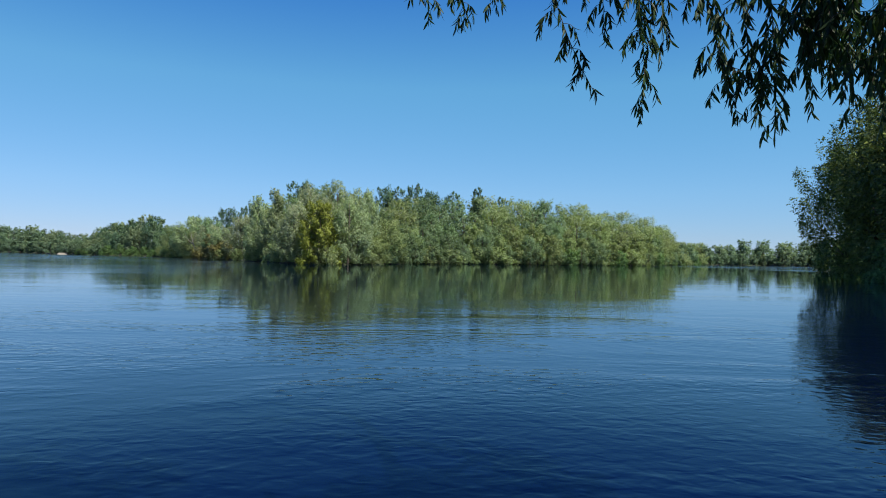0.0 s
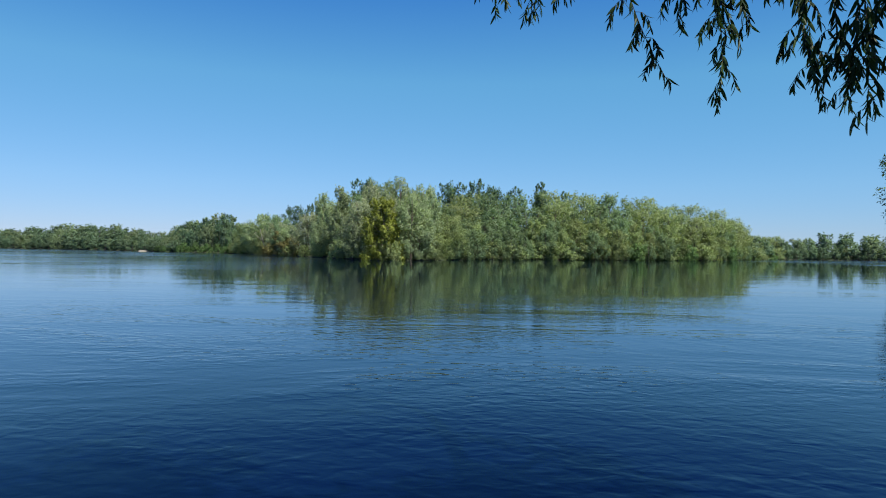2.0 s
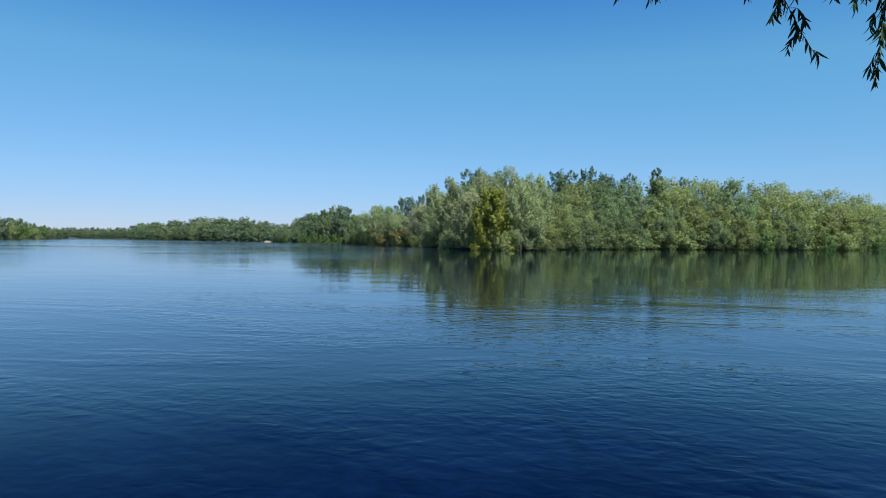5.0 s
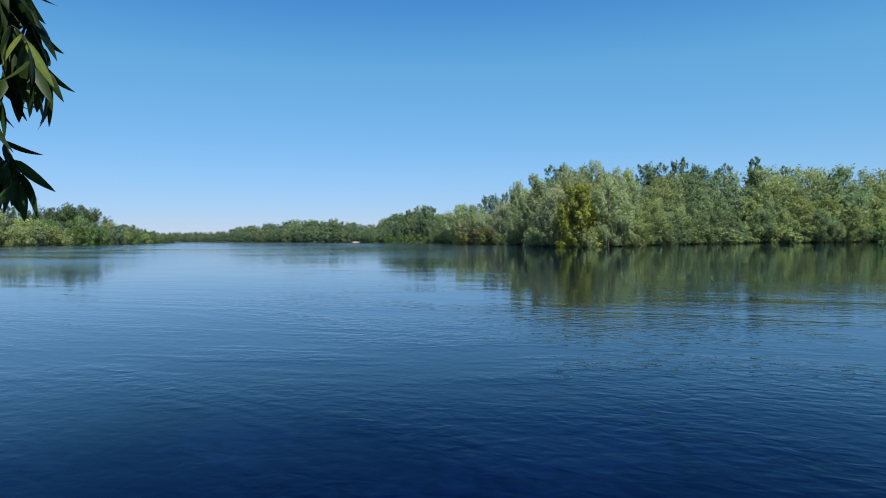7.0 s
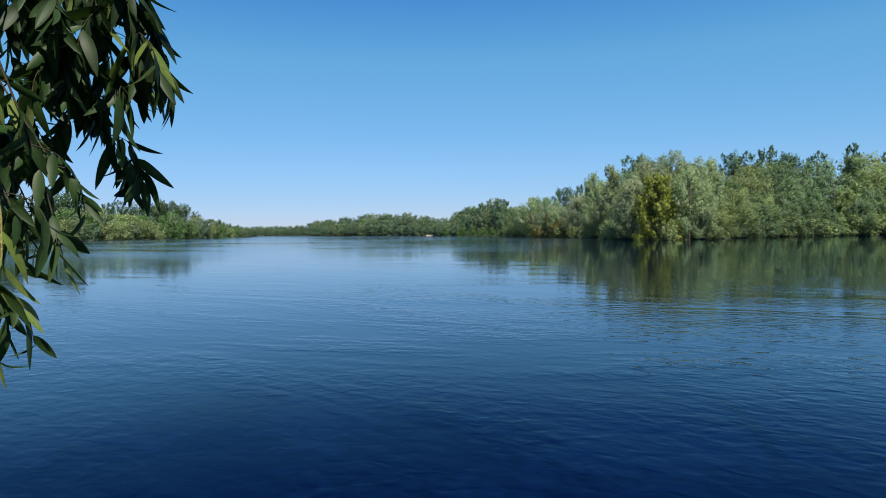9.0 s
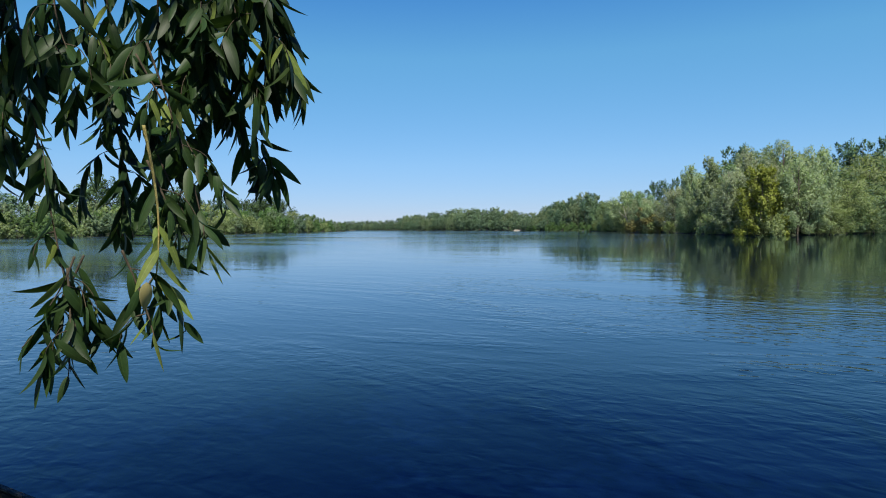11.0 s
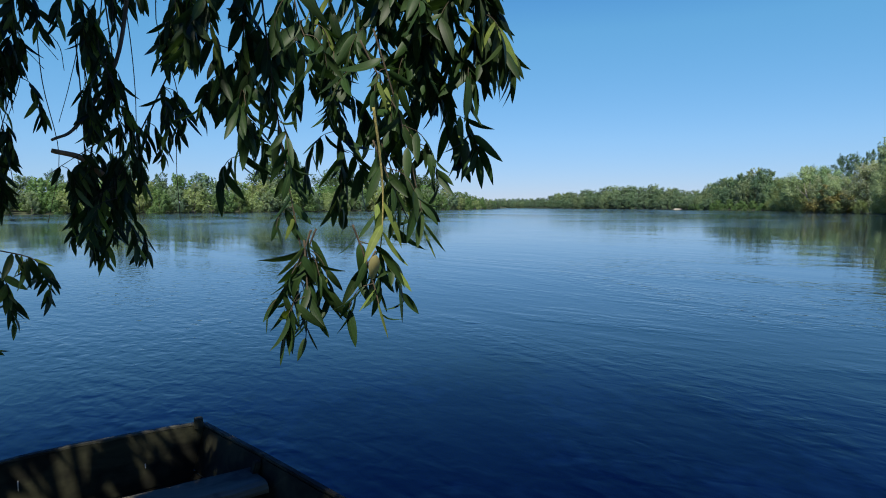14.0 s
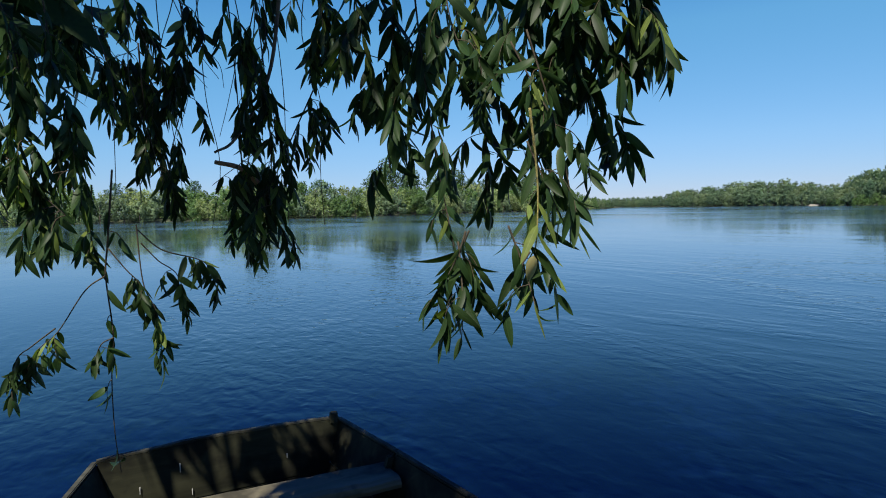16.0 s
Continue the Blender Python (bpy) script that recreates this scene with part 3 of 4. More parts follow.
rows_of(23.5, 30.4, [(24, 0.45), (28, 0.6), (31, 0.45)], ((2, 0.4), (7, 1.0)), lambda a, b, h: (T_BUSH[0], rnd.uniform(0.9, 1.3)), 0.9, "bushes of the far bank", 0.4)
rows_of(28.8, 42, MIDDLE, ((3, 0.42), (9, 0.65)), far_pick, 0.42, "trees of the far bank", 0.12)
rows_of(28.8, 42, MIDDLE, ((20, 0.85), (44, 1.0)), far_pick, 0.42, "trees of the far bank", 0.1)
rows_of(41, 48, MIDDLE, ((3, 0.6), (10, 0.8), (30, 1.0)), far_pick, 0.45, "trees of the far bank", 0.1)

# the bank across the river
LEFT = [(47.3, 0.4), (49, 0.95), (51.9, 1.65), (55, 2.0), (59, 2.1), (64, 2.3), (72, 2.65), (80, 2.6), (90, 2.45), (100, 2.1), (112, 2.0)]
rows_of(47.4, 108, LEFT, ((2, 0.72), (12, 1.0), (26, 1.16)), lambda a, b, h: (rnd.choice((T_BUSH[0], T_BUSH[0], T_BUSH[1], T_FAR[0], T_FAR[2])), rnd.uniform(0.8, 1.2)), 0.66, "willow bushes across the river", 0.22)
for az, el, d in ((52.7, 2.6, 420), (53.4, 3.05, 425), (54.3, 3.15, 420), (55.1, 3.0, 425), (56.0, 2.9, 420), (56.9, 2.6, 430), (61.2, 4.0, 330), (62.2, 3.7, 330), (65.4, 4.1, 320), (66.9, 4.9, 320), (68.1, 3.9, 320)):
    plant_high(T_OAK, az, d, el, 0.85, "dark trees behind the bushes")
for az, el, d in ((57.8, 3.0, 400), (58.6, 2.8, 400), (59.6, 3.0, 400), (73.5, 3.2, 300), (75.0, 2.9, 300), (76.4, 3.1, 300), (78.3, 4.4, 300), (79.5, 4.3, 300), (84, 3.2, 300), (90, 3.0, 300), (95, 2.8, 320)):
    plant_high(T_POPLAR[rnd.randrange(2)], az, d, el, 0.95, "dark trees behind the bushes")

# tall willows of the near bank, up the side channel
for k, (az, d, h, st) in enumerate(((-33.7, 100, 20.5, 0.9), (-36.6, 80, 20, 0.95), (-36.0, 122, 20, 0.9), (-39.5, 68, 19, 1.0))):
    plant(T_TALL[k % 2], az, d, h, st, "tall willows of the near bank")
# trees added out of view, sunward of these, to cast shade on them
for az, d, h, st in ((-40.5, 101, 27, 1.1), (-44.5, 82, 27, 1.1), (-41.5, 123, 27, 1.1), (-46, 62, 22, 1.1), (-52, 48, 20, 1.1), (-50, 72, 24, 1.1), (-62, 40, 18, 1.1)):
    plant(T_BACK[rnd.choice((0, 2))], az, d, h, st, "tall willows of the near bank")
for az, d, h in ((-31.6, 150, 5), (-32.4, 132, 6), (-34.2, 95, 5), (-35.3, 76, 4), (-36.2, 66, 4.5), (-33.2, 112, 4)):
    plant(T_BUSH[0], az, d, h, 0.9, "bushes under the tall willows")

# a pale dead willow leaning out of the point of the island
DEAD = tagged(new("dead_tree"), "pale bare dead willow leaning among green bushes", "tree")
q = compass(21.5, 169)
DEAD.location = (q.x, q.y, land(q.x, q.y))
for name, pts, r0 in (("trunk", [(0, 0, -0.5), (-0.6, 0, 2.5), (-1.6, 0.2, 5.2), (-2.2, 0.3, 7.6)], 0.2), ("limb", [(-0.6, 0, 2.5), (0.6, -0.3, 4.4), (1.0, -0.4, 6.4)], 0.1),
                      ("limb", [(-1.3, 0.1, 4.4), (-2.8, -0.3, 5.8), (-3.4, -0.2, 7.0)], 0.08), ("limb", [(-1.6, 0.2, 5.2), (-0.9, 0.4, 6.8), (-0.8, 0.3, 8.0)], 0.07)):
    v, f = [], []
    tube(v, f, smooth_line(pts, 4), r0, r0 * 0.2, 6)
    mesh_part(name, v, f, M_PALEBARK, DEAD, smooth=True)

for spare in [p for p in PROTOS if p.name not in used]:
    for ob in (*spare.children_recursive, spare):
        bpy.data.objects.remove(ob)

# ---- sand spit on the far bank ----
v, f = [], []
for i in range(13):
    for j in range(5):
        q = compass(31.05 + 0.85 * i / 12, 261 + j * 1.4)
        edge = min(1, min(i, 12 - i) / 2) * min(1, min(j, 4 - j))
        v.append((q.x, q.y, -0.2 + 0.75 * edge + 0.4 * edge * noise.noise(Vector((i * 0.7, j, 3))) + 0.08 * noise.noise(Vector((i, j, 0)))))
f = [(i * 5 + j, i * 5 + j + 1, i * 5 + j + 6, i * 5 + j + 5) for i in range(12) for j in range(4)]
tagged(mesh_part("sand_spit", v, f, M_SAND, smooth=True), "pale sand spit at the water's edge", "sand", kind="structure")

# ---- where the branches hang ----
sway = random.Random(8)


def hung(specs):
    """Hanging twigs as lines of points; each spec is the top x, y, z and the run of the twig in x, y, z."""
    out = []
    for x, y, z, dx, dy, dz in specs:
        ln = math.sqrt(dx * dx + dy * dy + dz * dz)
        bx, by = sway.uniform(-0.07, 0.07) * ln, sway.uniform(-0.07, 0.07) * ln
        out.append([(x + dx * t + bx * math.sin(math.pi * t), y + dy * t + by * math.sin(math.pi * t), z + dz * (1.15 * t - 0.15 * t * t)) for t in (0.0, 0.25, 0.5, 0.75, 1.0)])
    return out


# the branch by the boat: nodding cluster, thick part, yellow stem and tail
NOD_TWIGS = hung((
    (-1.315, 0.642, 2.28, 0.043, 0.043, -0.267), (-1.365, 0.592, 2.27, 0.069, 0.043, -0.32), (-1.393, 0.549, 2.27, 0.026, 0.026, -0.28), (-1.33, 0.61, 2.30, 0.05, 0.045, -0.33),
))
THICK_TWIGS = hung((
    (-1.76, 0.25, 2.28, 0.03, 0.05, -0.34), (-1.72, 0.35, 2.28, -0.02, -0.02, -0.48), (-1.60, 0.48, 2.23, 0.03, 0.01, -0.54), (-1.44, 0.59, 2.14, 0.01, 0.15, -0.30),
    (-1.42, 0.50, 2.17, -0.04, 0.07, -0.28), (-1.37, 0.55, 2.17, -0.04, 0.04, -0.19), (-1.62, 0.46, 2.32, 0.02, 0.02, -0.36),
))
STEM_TWIGS = hung((
    (-1.273, 0.393, 1.87, -0.027, 0.027, -0.25),
))
TAIL_TWIGS = hung((
    (-1.49, 0.28, 2.17, 0.106, 0.053, -0.669), (-1.41, 0.45, 2.02, 0.079, 0.088, -0.220), (-1.39, 0.47, 1.85, 0.035, 0.035, -0.123), (-1.39, 0.33, 1.66, 0.000, -0.040, -0.079),
    (-1.33, 0.43, 1.62, -0.018, -0.044, -0.053), (-1.46, 0.35, 2.21, 0.053, -0.009, -0.220), (-1.42, 0.33, 1.64, 0.035, -0.018, -0.185), (-1.43, 0.36, 1.66, -0.025, -0.090, -0.150),
    (-1.33, 0.43, 2.02, 0.018, 0.097, -0.370), (-1.32, 0.42, 1.82, 0.026, 0.062, -0.150), (-1.31, 0.37, 1.67, 0.035, 0.035, -0.158),
))
# the branch over the end of the boat
BROWN_LIMB = [(-2.44, 0.29, 2.61), (-2.47, 0.27, 2.41), (-2.5, 0.23, 2.15), (-2.5, 0.12, 1.95), (-2.49, 0.05, 1.9)]
STUB = [(-2.49, 0.05, 1.87), (-2.46, 0.12, 1.85), (-2.44, 0.17, 1.8)]
LEFT_TWIGS = hung((
    (-2.51, 0.19, 2.51, 0.01, 0.03, -0.9), (-2.42, 0.09, 2.49, -0.14, 0.05, -0.82), (-2.45, -0.05, 2.48, -0.13, -0.02, -0.57), (-2.57, -0.20, 2.46, 0.01, 0.12, -0.36),
    (-2.48, -0.33, 2.41, -0.09, 0.13, -0.34), (-2.29, -0.38, 2.34, -0.01, 0.05, -0.60), (-2.29, -0.48, 2.30, 0.01, 0.04, -0.43), (-2.28, 0.32, 2.45, -0.05, 0.05, -0.22),
    (-2.34, -0.58, 2.04, 0.10, 0.23, -0.33), (-2.53, -0.15, 2.23, 0.04, 0.04, -0.40), (-2.35, 0.38, 2.18, -0.11, -0.21, -0.48),
))
LEFT_TAIL = [  # bare below, with tufts of leaves towards their ends
    [(-2.29, -0.24, 1.83), (-2.30, -0.26, 1.64), (-2.33, -0.27, 1.54), (-2.33, -0.26, 1.38), (-2.35, -0.27, 1.25), (-2.36, -0.27, 1.09), (-2.38, -0.26, 0.97)],
    [(-2.24, -0.27, 1.55), (-2.28, -0.32, 1.51), (-2.34, -0.39, 1.40), (-2.38, -0.45, 1.34), (-2.42, -0.49, 1.24)],
    [(-2.27, -0.39, 1.42), (-2.32, -0.45, 1.37), (-2.36, -0.49, 1.33), (-2.39, -0.51, 1.23)],
    [(-2.28, -0.26, 1.62), (-2.28, -0.22, 1.56), (-2.28, -0.19, 1.52), (-2.30, -0.18, 1.46)],
    [(-2.27, -0.19, 1.68), (-2.28, -0.18, 1.52), (-2.28, -0.15, 1.43), (-2.28, -0.14, 1.28)],
    [(-2.29, -0.19, 1.67), (-2.28, -0.13, 1.61), (-2.25, -0.04, 1.58), (-2.26, -0.01, 1.55), (-2.26, 0.01, 1.48)],
    [(-2.29, -0.18, 1.63), (-2.28, -0.14, 1.58), (-2.28, -0.09, 1.53), (-2.28, -0.07, 1.40)],
    [(-2.27, -0.26, 1.38), (-2.30, -0.29, 1.36), (-2.33, -0.31, 1.31)],
    [(-2.31, -0.29, 1.79), (-2.33, -0.30, 1.68), (-2.34, -0.29, 1.57)],
]
# the high branch to the side of the island
HIGH_TWIGS = hung((
    (0.59, 4.04, 3.83, 0.43, 0.20, -1.00), (1.14, 3.94, 3.57, 0.18, 0.27, -0.93), (1.00, 4.04, 3.69, 0.05, 0.08, -0.49), (1.24, 3.98, 3.67, 0.09, 0.11, -0.59),
    (1.38, 3.95, 3.65, 0.08, 0.09, -0.57), (1.57, 3.89, 3.63, 0.30, 0.12, -1.01), (1.68, 3.66, 3.51, 0.20, 0.20, -0.75), (0.04, 4.49, 3.89, 0.13, 0.18, -0.42),
    (-0.17, 4.52, 3.82, 0.04, 0.12, -0.26), (0.29, 4.52, 3.83, 0.09, 0.12, -0.29),
))
HIGH_DENSE = hung((
    (1.89, 3.68, 3.53, 0.20, 0.25, -1.03), (2.01, 3.53, 3.46, 0.18, 0.19, -0.80), (2.13, 3.47, 3.43, 0.05, 0.11, -0.67), (2.15, 3.25, 3.32, 0.09, 0.12, -0.79),
    (2.16, 3.04, 3.22, 0.13, 0.19, -0.79), (2.28, 2.99, 3.14, 0.13, 0.17, -0.78),
))


# ---- the old willow over the boat ----
def leaf_mesh(name, length, width, bend, curl, mat):
    """One lanceolate leaf with a midrib fold, hanging from the origin along -z."""
    verts, faces, n = [], [], 8
    for i in range(n + 1):
        t = i / n
        w = width * 1.14 * t ** 0.6 * (1 - t) ** 0.9 + 0.0006
        z, y = -length * t, bend * length * t * t
        verts += [(-w, y + w * 0.35, z), (0, y, z), (w, y + w * 0.35 + curl * w * t, z)]
    for i in range(n):
        for k in (0, 1):
            a = i * 3 + k
            faces.append((a, a + 1, a + 4, a + 3))
    me = bpy.data.meshes.new(name)
    me.from_pydata(verts, [], faces)
    me.materials.append(mat)
    me.polygons.foreach_set("use_smooth", [True] * len(faces))
    blade = me.uv_layers.new(name="blade")  # across and along the blade
    for loop in me.loops:
        blade.data[loop.index].uv = (loop.vertex_index % 3 / 2, loop.vertex_index // 3 / n)
    return me


LEAVES = [leaf_mesh("leaf", 0.1, 0.03, b, c, M_LEAF) for b, c in ((0.15, 0.3), (0.4, -0.4), (0.3, 0.6), (0.7, 0.4), (-0.3, 0.3))]
LEAVES_SUNLIT = [leaf_mesh("leaf", 0.1, 0.023, b, c, M_LEAF_SUNLIT) for b, c in ((0.1, 0.2), (0.3, -0.4))]
LEAVES_BROAD = [leaf_mesh("leaf", 0.1, 0.03, b, c, m) for b, c, m in ((0.15, 0.3, M_LEAF), (0.35, -0.4, M_LEAF), (0.25, 0.6, M_LEAF), (0.3, 0.2, M_LEAF), (0.5, 0.4, M_LEAF), (0.4, 0.4, M_LEAF_SUNLIT))]
LEAVES_CURLED = [leaf_mesh("leaf", 0.1, 0.042, b, c, m) for b, c, m in ((0.5, 0.8, M_LEAF), (0.7, -0.6, M_LEAF), (-0.4, 0.9, M_LEAF), (0.6, 0.5, M_LEAF), (0.3, 0.4, M_LEAF_SUNLIT))]
LEAVES_SLIM = [leaf_mesh("leaf", 0.1, 0.023, b, c, M_LEAF) for b, c in ((0.05, 0.2), (0.3, -0.4), (-0.25, 0.5))]
LEAF_DEAD = leaf_mesh("leaf", 0.075, 0.032, 0.3, 0.9, M_LEAF_DEAD)


def leaf_poses(rng, line, every, size, spread=0.75, start=0.1):
    """Poses of leaves set spirally along a twig, hanging down and outwards."""
    out, run, turn = [], 0.0, rng.uniform(0, 6.28)
    total = sum((b - a).length for a, b in zip(line, line[1:]))
    done = 0.0
    for a, b in zip(line, line[1:]):
        seg = (b - a).length
        while run < seg:
            k = (done + run) / total
            if k >= start:
                turn += 2.4 + rng.uniform(-0.5, 0.5)
                d = (b - a).normalized()
                tilt = rng.uniform(0.3, 1.15) * spread
                hang = (Vector((math.cos(turn) * math.sin(tilt), math.sin(turn) * math.sin(tilt), -math.cos(tilt))) + d * 0.25 + Vector((0, 0, -0.1))).normalized()
                fall = (Vector((0, 0, -1)) + hang * hang.z + Vector((math.cos(turn), math.sin(turn), 0)) * 0.05).normalized()  # most blades arch over and droop
                rot = Matrix((fall.cross(-hang).normalized(), fall, -hang)).transposed().to_4x4() @ Matrix.Rotation(rng.gauss(0, 0.9) if rng.random() < 0.7 else rng.uniform(0, 6.28), 4, "Z")
                s = size * rng.uniform(0.65, 1.2) * (1.0 if k < 0.85 else 0.85)
                out.append(Matrix.Translation(a + d * run) @ rot @ Matrix.Scale(s, 4))
            run += every * rng.uniform(0.6, 1.4)
        run -= seg
        done += seg
    return out


def joined_leaves(name, poses, parent, meshes, rng, label=""):
    verts, faces, kinds, blades = [], [], [], []
    mats = list(dict.fromkeys(me.materials[0] for me in meshes))
    for m in poses:
        me = rng.choice(meshes)
        base = len(verts)
        verts += [m @ v.co for v in me.vertices]
        faces += [tuple(base + i for i in p.vertices) for p in me.polygons]
        kinds += [mats.index(me.materials[0])] * len(me.polygons)
        blades += [c for loop in me.uv_layers["blade"].data for c in loop.uv]
    ob = mesh_part(name, verts, faces, mats[0], parent, label, smooth=True)
    for extra in mats[1:]:
        ob.data.materials.append(extra)
    ob.data.polygons.foreach_set("material_index", kinds)
    ob.data.uv_layers.new(name="blade").data.foreach_set("uv", blades)
    return tagged(ob, kind="stuff")


WILLOW = tagged(new("old_willow"), "old willow on the bank with hanging leafy branches over the water", "tree")
wr = random.Random(21)
v, f = [], []
tube(v, f, smooth_line([(2.6, -4.2, -0.4), (2.4, -3.7, 1.2), (1.9, -2.9, 2.8), (1.2, -1.8, 4.2)], 5), 0.34, 0.2, 12)
mesh_part("trunk", v, f, M_BARK, WILLOW, smooth=True)
for pts, r0 in (([(1.2, -1.8, 4.2), (-0.2, -1.7, 4.6), (-1.5, -0.9, 4.4), (-2.4, -0.1, 3.7), (-2.9, 0.1, 2.9)], 0.1), ([(1.9, -2.9, 2.8), (2.4, -0.6, 4.4), (2.2, 1.8, 5.0), (1.5, 4.0, 4.8), (0.2, 4.9, 4.4)], 0.12),
                ([(2.2, 1.8, 5.0), (2.6, 3.0, 4.6), (2.7, 3.6, 3.8)], 0.06), ([(-1.5, -0.9, 4.4), (-1.7, 0.2, 3.8), (-1.6, 0.6, 2.6)], 0.04), ([(1.2, -1.8, 4.2), (1.0, -0.6, 5.8), (0.4, 0.8, 6.8)], 0.12),
                # thin limbs out of view, added to throw branch shadows on the boat
                ([(-0.2, -1.7, 4.6), (-1.4, -1.7, 3.6), (-2.2, -1.2, 3.0), (-2.7, -0.8, 2.9), (-3.1, -0.3, 2.6)], 0.03), ([(-1.4, -1.7, 3.6), (-2.0, -1.6, 2.9), (-2.5, -1.1, 2.5), (-2.6, -0.6, 2.3)], 0.02), ([(-2.2, -1.2, 3.0), (-2.9, -1.1, 2.7), (-3.3, -0.7, 2.2)], 0.015)):
    v, f = [], []
    tube(v, f, smooth_line(pts, 5), r0, r0 * 0.25, 8)
    mesh_part("limb", v, f, M_BARK, WILLOW, smooth=True)


def tufted_shoots(rng, line, knots, length):
    """Bunches of drooping shoots at a few knots of a twig, with bare wood between."""
    out = []
    for k in range(knots):
        at = 0.12 + 0.88 * (k + rng.uniform(0.3, 1.0)) / knots
        for _ in range(rng.choice((3, 4, 5))):
            a = line[min(len(line) - 1, max(0, int((at + rng.uniform(-0.05, 0.05)) * (len(line) - 1))))]
            turn, ln = rng.uniform(0, 6.28), length * rng.uniform(0.6, 1.3)
            d = Vector((math.cos(turn), math.sin(turn), 0)) * rng.uniform(0.3, 0.75)
            out.append(smooth_line([a, a + d * ln * 0.5 + Vector((0, 0, -0.12 * ln)), a + d * ln * 0.8 + Vector((0, 0, -0.5 * ln)), a + d * ln * 0.9 + Vector((0, 0, -ln))], 4))
    return out


def side_shoots(rng, line, every, length, start=0.12):
    """Short side shoots that leave a twig all round and droop."""
    out, left, turn = [], every * rng.random(), rng.uniform(0, 6.28)
    for i, (a, b) in enumerate(zip(line, line[1:])):
        left -= (b - a).length
        if left < 0 and i / len(line) > start:
            left = every * rng.uniform(0.6, 1.4)
            turn += 2.2 + rng.uniform(-0.6, 0.6)
            ln = length * rng.uniform(0.6, 1.3) * (1.25 - 0.85 * i / len(line))
            d = Vector((math.cos(turn), math.sin(turn), -0.35))
            out.append(smooth_line([a, a + d * ln * 0.45, a + d * ln * 0.75 + Vector((0, 0, -0.35 * ln)), a + d * ln * 0.85 + Vector((0, 0, -0.8 * ln))], 4))
    return out


def hanging(twigs, r0, every, size, singles, spread, shoot_every, shoot_len, mats=LEAVES, start=0.1, twig_mat=M_TWIG, shoot_start=0.2, main=1.5, bare=0.12, knots=0):
    """Hanging branches with their leaves: one mesh a leaf while singles last, the rest in one mesh for the branch."""
    for pts in twigs:
        line = smooth_line(pts, 6)
        v, f = [], []
        tube(v, f, line, r0, r0 * 0.4, 5)
        br = mesh_part("branch", v, f, twig_mat, WILLOW, smooth=True)
        poses = leaf_poses(wr, line, every * main, size, spread, start)
        for shoot in tufted_shoots(wr, line, knots, shoot_len) if knots else side_shoots(wr, line, shoot_every, shoot_len, bare):
            v, f = [], []
            tube(v, f, shoot, r0 * 0.5, r0 * 0.25, 4)
            mesh_part("twig", v, f, twig_mat, br, smooth=True)
            poses += leaf_poses(wr, shoot, every, size * 0.95, spread, shoot_start)
        wr.shuffle(poses)
        for m in poses[:singles]:
            ob = new("leaf", wr.choice(mats))
            ob.parent, ob.matrix_basis = br, m
        if poses[singles:]:
            joined_leaves("foliage", poses[singles:], br, mats, wr)


hanging(NOD_TWIGS, 0.002, 0.0095, 0.84, 25, 0.9, 0.05, 0.095, LEAVES * 3 + LEAVES_SUNLIT)
hanging(THICK_TWIGS, 0.0022, 0.0092, 0.8, 25, 0.9, 0.055, 0.13, LEAVES * 3 + LEAVES_SUNLIT)
hanging(TAIL_TWIGS, 0.0021, 0.014, 0.68, 25, 1.05, 0.075, 0.09, LEAVES * 6 + LEAVES_SUNLIT)
hanging(STEM_TWIGS, 0.0028, 0.012, 0.8, 40, 1.0, 5.0, 0.09, LEAVES_SUNLIT, start=0.6, twig_mat=M_TWIG_YOUNG)
withered = new("leaf", LEAF_DEAD)
withered.parent, withered.matrix_basis = WILLOW, Matrix.Translation((-1.25, 0.38, 1.62)) @ pose(0, 0, 0, 10, 8, 60) @ Matrix.Scale(0.68, 4)
tagged(withered, "withered yellow brown leaf")
v, f = [], []
tube(v, f, smooth_line(BROWN_LIMB, 6), 0.008, 0.004, 7)
mesh_part("limb", v, f, M_TWIG_BROWN, WILLOW, "bare brown broken branch", smooth=True)
v, f = [], []
tube(v, f, smooth_line(STUB, 6), 0.007, 0.01, 7)
mesh_part("limb", v, f, M_PEELED, WILLOW, "peeled orange brown stub of a broken branch", smooth=True)
for pts in LEFT_TWIGS[:7] * 3:
    side = wr.uniform(-0.25, 0.35)
    v, f = [], []
    tube(v, f, smooth_line([(x + wr.uniform(-0.03, 0.03), y + side + wr.uniform(-0.03, 0.03), z + 0.05) for x, y, z in pts], 5), 0.0018, 0.0009, 4)
    mesh_part("bare_twig", v, f, M_TWIG, WILLOW, smooth=True)
hanging(LEFT_TAIL[:1], 0.003, 0.02, 0.6, 10, 1.0, 0.2, 0.05, LEAVES_CURLED, start=0.05, shoot_start=0.2, main=9)
hanging(LEFT_TAIL[1:], 0.0022, 0.009, 0.6, 12, 1.1, 0.04, 0.05, LEAVES_CURLED + LEAVES_BROAD, start=0.5, shoot_start=0.2, main=1.2, bare=0.5)
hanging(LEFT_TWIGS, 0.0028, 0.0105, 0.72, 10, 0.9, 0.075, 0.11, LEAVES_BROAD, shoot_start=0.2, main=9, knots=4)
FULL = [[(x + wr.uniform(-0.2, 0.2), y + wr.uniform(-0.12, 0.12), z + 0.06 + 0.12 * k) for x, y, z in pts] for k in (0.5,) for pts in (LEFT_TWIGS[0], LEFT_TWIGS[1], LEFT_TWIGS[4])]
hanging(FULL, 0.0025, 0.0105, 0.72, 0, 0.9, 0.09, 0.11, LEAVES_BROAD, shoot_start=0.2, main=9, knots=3)
